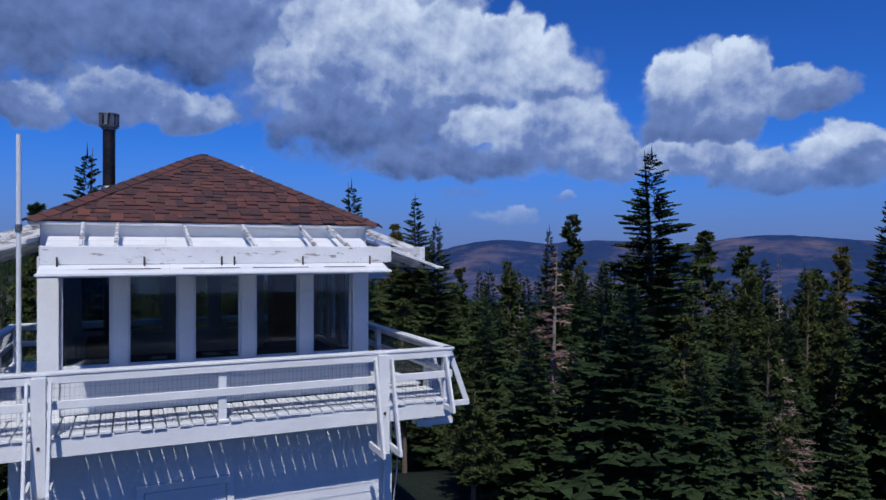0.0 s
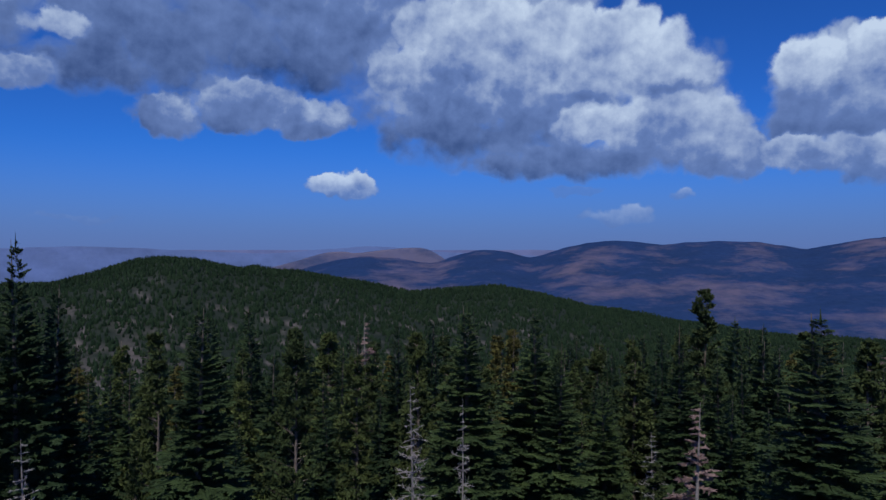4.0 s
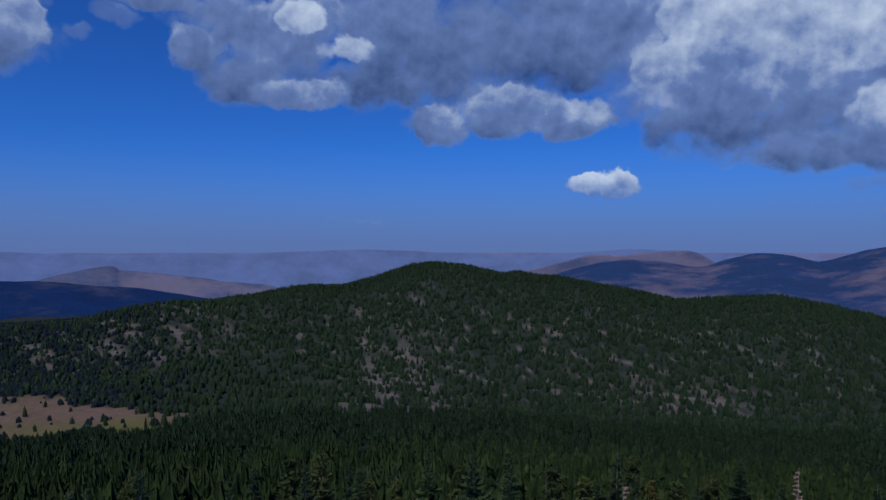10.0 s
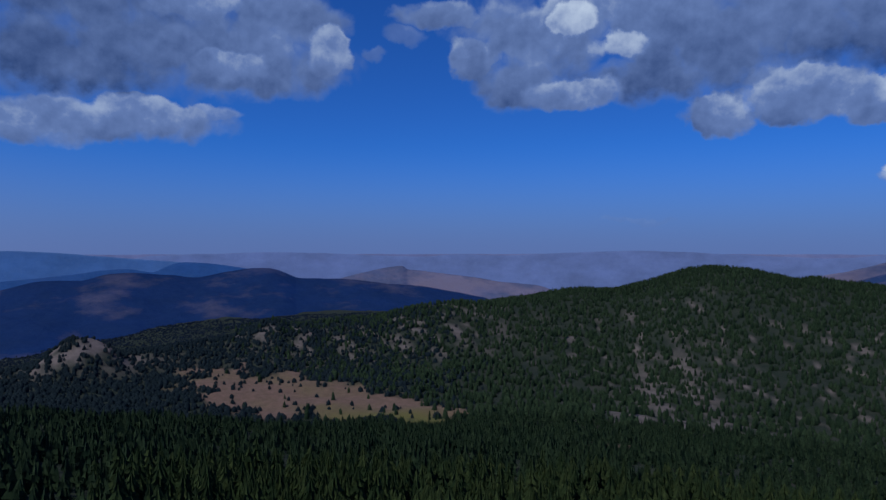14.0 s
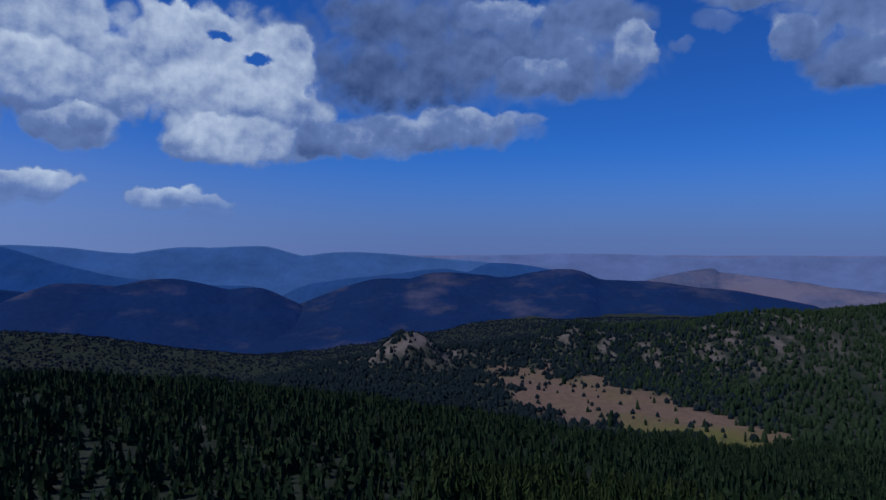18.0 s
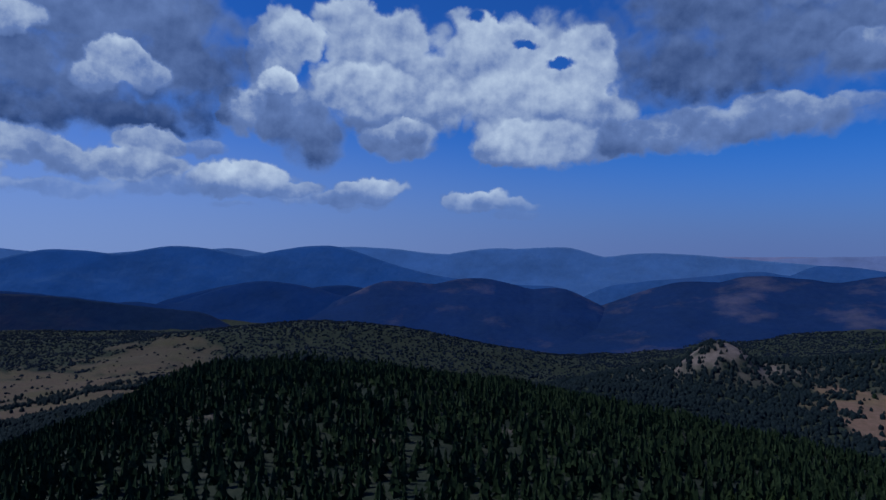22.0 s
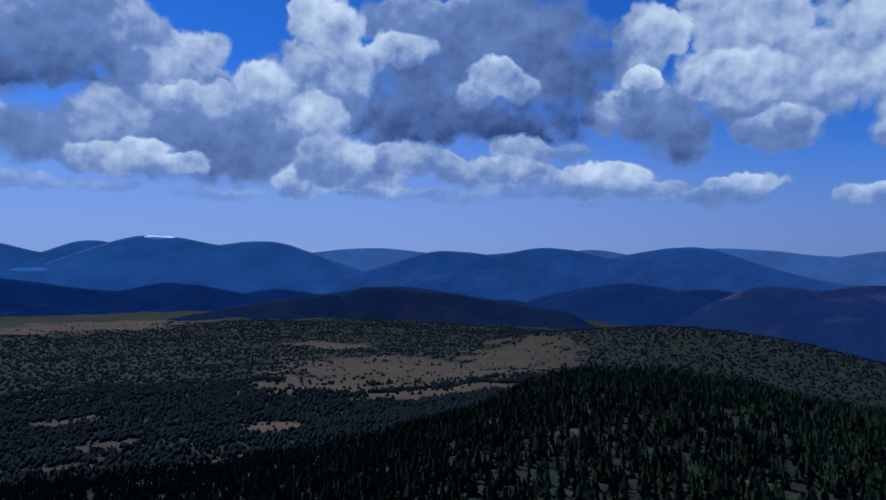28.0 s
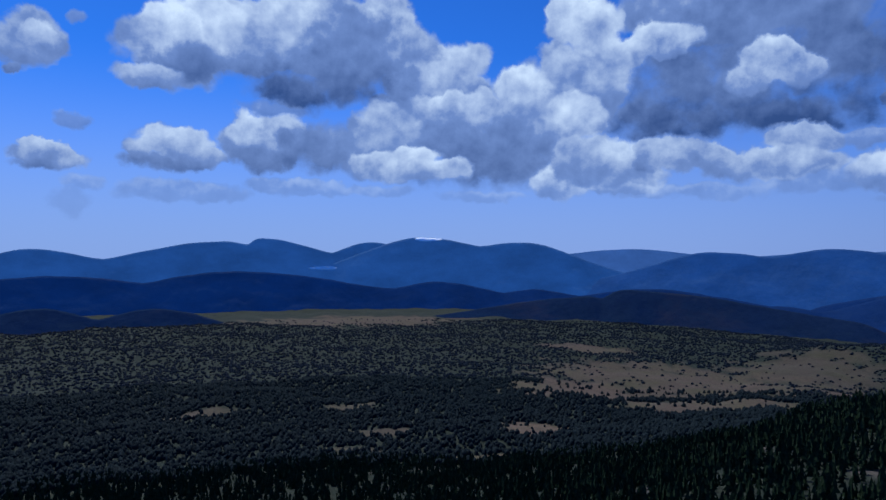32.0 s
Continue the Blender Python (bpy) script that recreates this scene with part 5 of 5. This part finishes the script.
def spray(tris, p, d, up, length, width, g, n):
    """A needle spray: side shoots in a fan along a twig, with hanging needles below."""
    side_v = d.cross(up).normalized()
    for i in range(n):
        u = (i + 0.5) / n
        q = p + d * (length * u)
        wl = width * (1 - 0.65 * u) * g.uniform(0.7, 1.3)
        b = q + d * (length / n * g.uniform(0.9, 1.4))
        for s in (-1, 1):
            tip = q + side_v * (s * wl) + d * (wl * g.uniform(0.35, 0.9)) + up * (wl * g.uniform(-0.75, 0.1))
            tris.append((tuple(q - d * 0.03 + up * 0.03), tuple(b), tuple(tip)))
        tip = q + d * (wl * g.uniform(0.2, 0.7)) - up * (wl * g.uniform(0.45, 0.9)) + side_v * (wl * g.uniform(-0.4, 0.4))
        tris.append((tuple(q + up * 0.05), tuple(b + up * 0.03), tuple(tip)))
    w = width * 0.3
    tris.append((tuple(p + d * length * 0.7 - side_v * w), tuple(p + d * length * 0.7 + side_v * w), tuple(p + d * (length * 1.12))))
    tris.append((tuple(p + d * length * 0.7 - up * w), tuple(p + d * length * 0.7 + up * w), tuple(p + d * (length * 1.12))))


def fir_crown(h, g, fullness=1.0, low=0.06, spread=0.17, fine=1):
    """Whorls of flat drooping boughs, shorter towards a pointed leader."""
    tris = []
    z = h * low
    up = Vector((0, 0, 1))
    while z < h * 0.985:
        u = z / h
        reach = h * spread * ((1 - u) ** 0.8) * g.uniform(0.75, 1.12) + 0.12
        count = (g.choice((5, 6, 6, 7)) if fine == 1 else g.choice((7, 8, 9))) if u < 0.85 else 5
        a0 = g.uniform(0, 6.28)
        for j in range(count):
            if g.random() > fullness:
                continue
            a = a0 + 6.2832 * j / count + g.uniform(-0.35, 0.35)
            ln = reach * g.uniform(0.6, 1.2)
            droop = -0.32 + 0.75 * u + g.uniform(-0.14, 0.14)
            d = Vector((math.cos(a), math.sin(a), droop)).normalized()
            p = Vector((0, 0, z + g.uniform(-0.15, 0.15)))
            spray(tris, p + d * ln * 0.1, d, up, ln * 0.92, max(0.26, ln * (0.40 if fine == 1 else 0.27)), g, (5 if ln > 0.9 else 4) if fine == 1 else (10 if ln > 1.2 else 6))
            if ln > 1.0:
                for s in (-1, 1) * fine:
                    d2 = (Matrix.Rotation(s * g.uniform(0.45, 0.8), 3, "Z") @ d + Vector((0, 0, g.uniform(-0.2, 0.05)))).normalized()
                    spray(tris, p + d * ln * g.uniform(0.3, 0.65), d2, up, ln * g.uniform(0.35, 0.55), ln * (0.22 if fine == 1 else 0.15), g, 2 if fine == 1 else 5)
        z += h * 0.021 * (1.05 - 0.5 * u) * g.uniform(0.8, 1.25) * (1 if fine == 1 else 0.85) + 0.05 * (1 - u)
    tris.append(((-0.05, 0, h * 0.97), (0.05, 0, h * 0.97), (0, 0, h * 1.02)))
    tris.append(((0, -0.05, h * 0.97), (0, 0.05, h * 0.97), (0, 0, h * 1.02)))
    return tris


def pine_crown(h, g, low=0.25, spread=0.16):
    """Upswept boughs that end in bushy tufts of long needles."""
    tris, twigs = [], []
    z = h * low
    while z < h * 0.98:
        u = z / h
        reach = h * spread * min(1, 0.35 + 1.6 * (1 - u)) * (1 - 0.55 * u) * g.uniform(0.6, 1.1)
        for j in range(g.choice((3, 4, 5))):
            a = g.uniform(0, 6.28)
            d = Vector((math.cos(a), math.sin(a), g.uniform(0.0, 0.5) + 0.35 * u)).normalized()
            p = Vector((0, 0, z))
            twigs.append((p, p + d * reach))
            for t in range(6):
                c = p + d * (reach * g.uniform(0.35, 1.0)) + Vector((g.uniform(-1, 1), g.uniform(-1, 1), g.uniform(-0.4, 0.6))) * reach * 0.16
                size = g.uniform(0.45, 0.85) * (1.1 - 0.6 * u)
                for k in range(11):
                    w = Vector((g.gauss(0, 1), g.gauss(0, 1), g.gauss(0.5, 0.8))).normalized()
                    s = w.cross(Vector((g.gauss(0, 1), g.gauss(0, 1), g.gauss(0, 1)))).normalized() * 0.10
                    tris.append((tuple(c - s), tuple(c + s), tuple(c + w * size)))
        z += h * 0.026 * g.uniform(0.8, 1.3)
    return tris, twigs


def limb_mesh(name, twigs, material, r=0.03):
    co, fa = [], []
    for a, b in twigs:
        d = (b - a).normalized()
        s = d.cross(Vector((0.31, 0.2, 0.93))).normalized()
        t = s.cross(d)
        n = len(co)
        for ang in (0, 2.1, 4.2):
            co.append(a + (s * math.cos(ang) + t * math.sin(ang)) * r)
        co.append(b)
        fa += [(n, n + 1, n + 3), (n + 1, n + 2, n + 3), (n + 2, n, n + 3)]
    return quick_mesh(name, np.array([tuple(c) for c in co]), np.array(fa), material)


def dead_twigs(h, g, low=0.15, spread=0.15, dense=1.0):
    twigs = []
    z = h * low
    while z < h * 0.98:
        u = z / h
        for j in range(g.choice((3, 4, 5))):
            a = g.uniform(0, 6.28)
            ln = h * spread * (1.05 - u) * g.uniform(0.4, 1.2)
            d = Vector((math.cos(a), math.sin(a), g.uniform(-0.35, 0.35))).normalized()
            p = Vector((0, 0, z))
            m = p + d * ln
            twigs.append((p, m))
            for _ in range(int(5 * dense)):
                v = g.uniform(0.25, 0.95)
                d2 = (d + Vector((g.gauss(0, 0.6), g.gauss(0, 0.6), g.gauss(0.1, 0.4)))).normalized()
                twigs.append((p + d * ln * v, p + d * ln * v + d2 * ln * g.uniform(0.2, 0.5)))
        z += h * 0.028 * g.uniform(0.7, 1.3)
    return twigs


def tree_thing(name, label, h, bits):
    ob = tagged(new(name), label, "tree")
    for n, me in bits:
        p = new(n, me)
        p.parent = ob
        if n != "trunk":
            p["kind"] = "stuff"
    return ob, h


STOCK = {"tall_fir": [], "fir": [], "pine": [], "yellow": [], "dead": [], "rust": []}
for i, (h, full, sp) in enumerate(((20, 0.98, 0.18), (20, 0.95, 0.15), (20, 0.9, 0.20), (20, 0.97, 0.14))):
    g = random.Random(30 + i)
    STOCK["fir"].append(tree_thing("fir_tree", "tall dark green fir with drooping layered boughs", h,
                                   [("trunk", trunk_mesh("trunk", h, 0.22, BARK, g)), ("crown", crown_mesh("crown", fir_crown(h, g, full, 0.05, sp), GREEN_FIR))]))
for i, (full, sp) in enumerate(((0.98, 0.17), (0.94, 0.145), (0.9, 0.19))):
    g = random.Random(45 + i)
    STOCK["tall_fir"].append(tree_thing("fir_tree", "tall dark green fir with ragged drooping boughs", 20,
                                        [("trunk", trunk_mesh("trunk", 20, 0.24, BARK, g)), ("crown", crown_mesh("crown", fir_crown(20, g, full, 0.05, sp, 2), GREEN_FIR))]))
for i in range(3):
    g = random.Random(60 + i)
    tris, tw = pine_crown(20, g, 0.08 + 0.06 * i, 0.15 + 0.02 * i)
    STOCK["pine"].append(tree_thing("pine_tree", "dark green pine with upswept tufted boughs", 20,
                                    [("trunk", trunk_mesh("trunk", 20, 0.22, BARK, g)), ("branchwork", limb_mesh("branchwork", tw, BARK, 0.045)), ("crown", crown_mesh("crown", tris, GREEN_PINE))]))
g = random.Random(70)
tris, tw = pine_crown(20, g, 0.12, 0.12)
STOCK["yellow"].append(tree_thing("pine_tree", "slender yellowing pine among green firs", 20,
                                  [("trunk", trunk_mesh("trunk", 20, 0.2, BARK, g)), ("branchwork", limb_mesh("branchwork", tw, BARK, 0.04)), ("crown", crown_mesh("crown", tris, YELLOW_PINE))]))
for i in range(2):
    g = random.Random(80 + i)
    STOCK["dead"].append(tree_thing("dead_tree", "bare grey dead tree with brittle branches", 18,
                                    [("trunk", trunk_mesh("trunk", 18, 0.17, DEADWOOD, g)), ("branchwork", limb_mesh("branchwork", dead_twigs(18, g, 0.2, 0.17, 1.4), DEADWOOD, 0.045))]))
g = random.Random(90)
STOCK["rust"].append(tree_thing("dead_tree", "dead fir with reddish brown twigs and bare top", 18,
                                [("trunk", trunk_mesh("trunk", 18, 0.2, DEADWOOD, g)), ("branchwork", limb_mesh("branchwork", dead_twigs(18, g, 0.05, 0.15, 3.6), RUST, 0.095))]))
for kind in STOCK:
    for ob, h in STOCK[kind]:
        ob["used"] = 0

tg = random.Random(5)


def plant(kind, x, y, top, wide=1.0, pick=None):
    """Stands a tree on the ground at (x, y) with its tip at height top."""
    z = float(terrain(x, y))
    n = tg.randrange(len(STOCK[kind])) if pick is None else pick % len(STOCK[kind])
    ob, h = STOCK[kind][n]
    s = (top - z) / h
    m = Matrix.Translation((x, y, z)) @ Matrix.Rotation(tg.uniform(0, 6.28), 4, "Z") @ Matrix.Diagonal((s * wide, s * wide, s, 1))
    if not ob["used"]:
        ob["used"] = 1
        ob.matrix_basis = m
        return ob
    twin = copy_thing(ob, m)
    twin.matrix_basis = m
    return twin


# kind, bearing, distance, tip above the first camera's height, spread
STANDING = [("tall_fir", 27.0, 36, 4.7, 1.15), ("pine", 30.1, 45, 2.5, 0.8), ("pine", 20.4, 39, 3.3, 0.8), ("pine", 15.9, 45, 1.3, 1.0),
            ("tall_fir", 12.8, 50, 2.4, 0.8), ("pine", 11.2, 48, 1.9, 0.8), ("tall_fir", 7.4, 42, 4.1, 1.25), ("yellow", 3.8, 50, 1.9, 0.9),
            ("tall_fir", 2.2, 45, 3.4, 1.2), ("tall_fir", 0.5, 43, 1.8, 1.1), ("pine", -1.5, 60, -1.6, 0.9), ("tall_fir", -3.1, 50, -1.4, 0.9)]
STANDING += [("pine", -5.4, 70, -0.6, 0.9), ("tall_fir", -8.8, 57, 1.8, 1.0), ("pine", -10.6, 72, 3.6, 0.9), ("rust", -9.1, 37, 0.2, 1.35),
             ("tall_fir", -16.8, 34, 4.7, 1.75), ("pine", -20.8, 55, 1.4, 1.1), ("pine", -24.2, 60, -1.4, 0.9), ("dead", -25.9, 62, -0.4, 0.6),
             ("tall_fir", -32.7, 46, 2.8, 0.9), ("dead", 11.5, 37, 0.8, 1.0), ("dead", 7.9, 35, 0.4, 0.7), ("tall_fir", 38.4, 38, 7.7, 0.8),
             ("tall_fir", 36.2, 40, 5.6, 0.8), ("dead", 37.6, 33, 0.2, 1.0)]
taken = []
for n, (kind, a, r, top, wide) in enumerate(STANDING):
    p = bearing(a, r)
    taken.append((p.x, p.y))
    plant(kind, p.x, p.y, CZ + top, wide, n)
# the rest of the stand on the summit slope
tries = 0
while len(taken) < 330 and tries < 9000:
    tries += 1
    a, r = tg.uniform(-42, 60), math.sqrt(tg.uniform(24 ** 2, 124 ** 2))
    if tries % 2:
        a, r = tg.uniform(-42, 20), tg.uniform(18, 75)
    p = bearing(a, r)
    x, y = p.x, p.y + 3.5
    if math.hypot(x + 3.5, y - 11.8) < 11 or (abs(a + 9.1) < 3.2 and r < 37) or any((x - u) ** 2 + (y - v) ** 2 < 4.1 ** 2 for u, v in taken):
        continue
    taken.append((x, y))
    kind = tg.choices(("fir", "pine", "yellow", "dead", "rust"), (60, 33, 2, 3, 2))[0]
    z = float(terrain(x, y))
    h = tg.uniform(17, 29) if kind != "dead" else tg.uniform(9, 16)
    h = min(h, CZ - 1.5 - z + tg.uniform(-4.5, 0.5)) if r < 85 else h
    plant(kind, x, y, z + max(h, 4), tg.uniform(0.95, 1.3) * (1.25 if h < 9 else 1.0))
# young trees close behind the lookout
for n in range(46):
    a, r = tg.uniform(-42, 4), tg.uniform(15, 36)
    p = bearing(a, r)
    x, y = p.x, p.y + 3.5
    if math.hypot(x + 3.5, y - 11.8) < 8 or -15 < a < -5 or any((x - u) ** 2 + (y - v) ** 2 < 2.4 ** 2 for u, v in taken):
        continue
    taken.append((x, y))
    plant(tg.choice(("fir", "fir", "pine")), x, y, float(terrain(x, y)) + tg.uniform(3, 7), tg.uniform(1.3, 1.7))
# saplings under the dead fir
for n in range(170):
    a, r = tg.uniform(-21, -1), tg.uniform(15, 28)
    p = bearing(a, r)
    if abs(a + 9.1) < 1.2 or any((p.x - u) ** 2 + (p.y - v) ** 2 < 1.35 ** 2 for u, v in taken):
        continue
    taken.append((p.x, p.y))
    plant(tg.choice(("fir", "fir", "pine")), p.x, p.y, float(terrain(p.x, p.y)) + tg.uniform(3.2, 5.5), tg.uniform(1.3, 1.7))
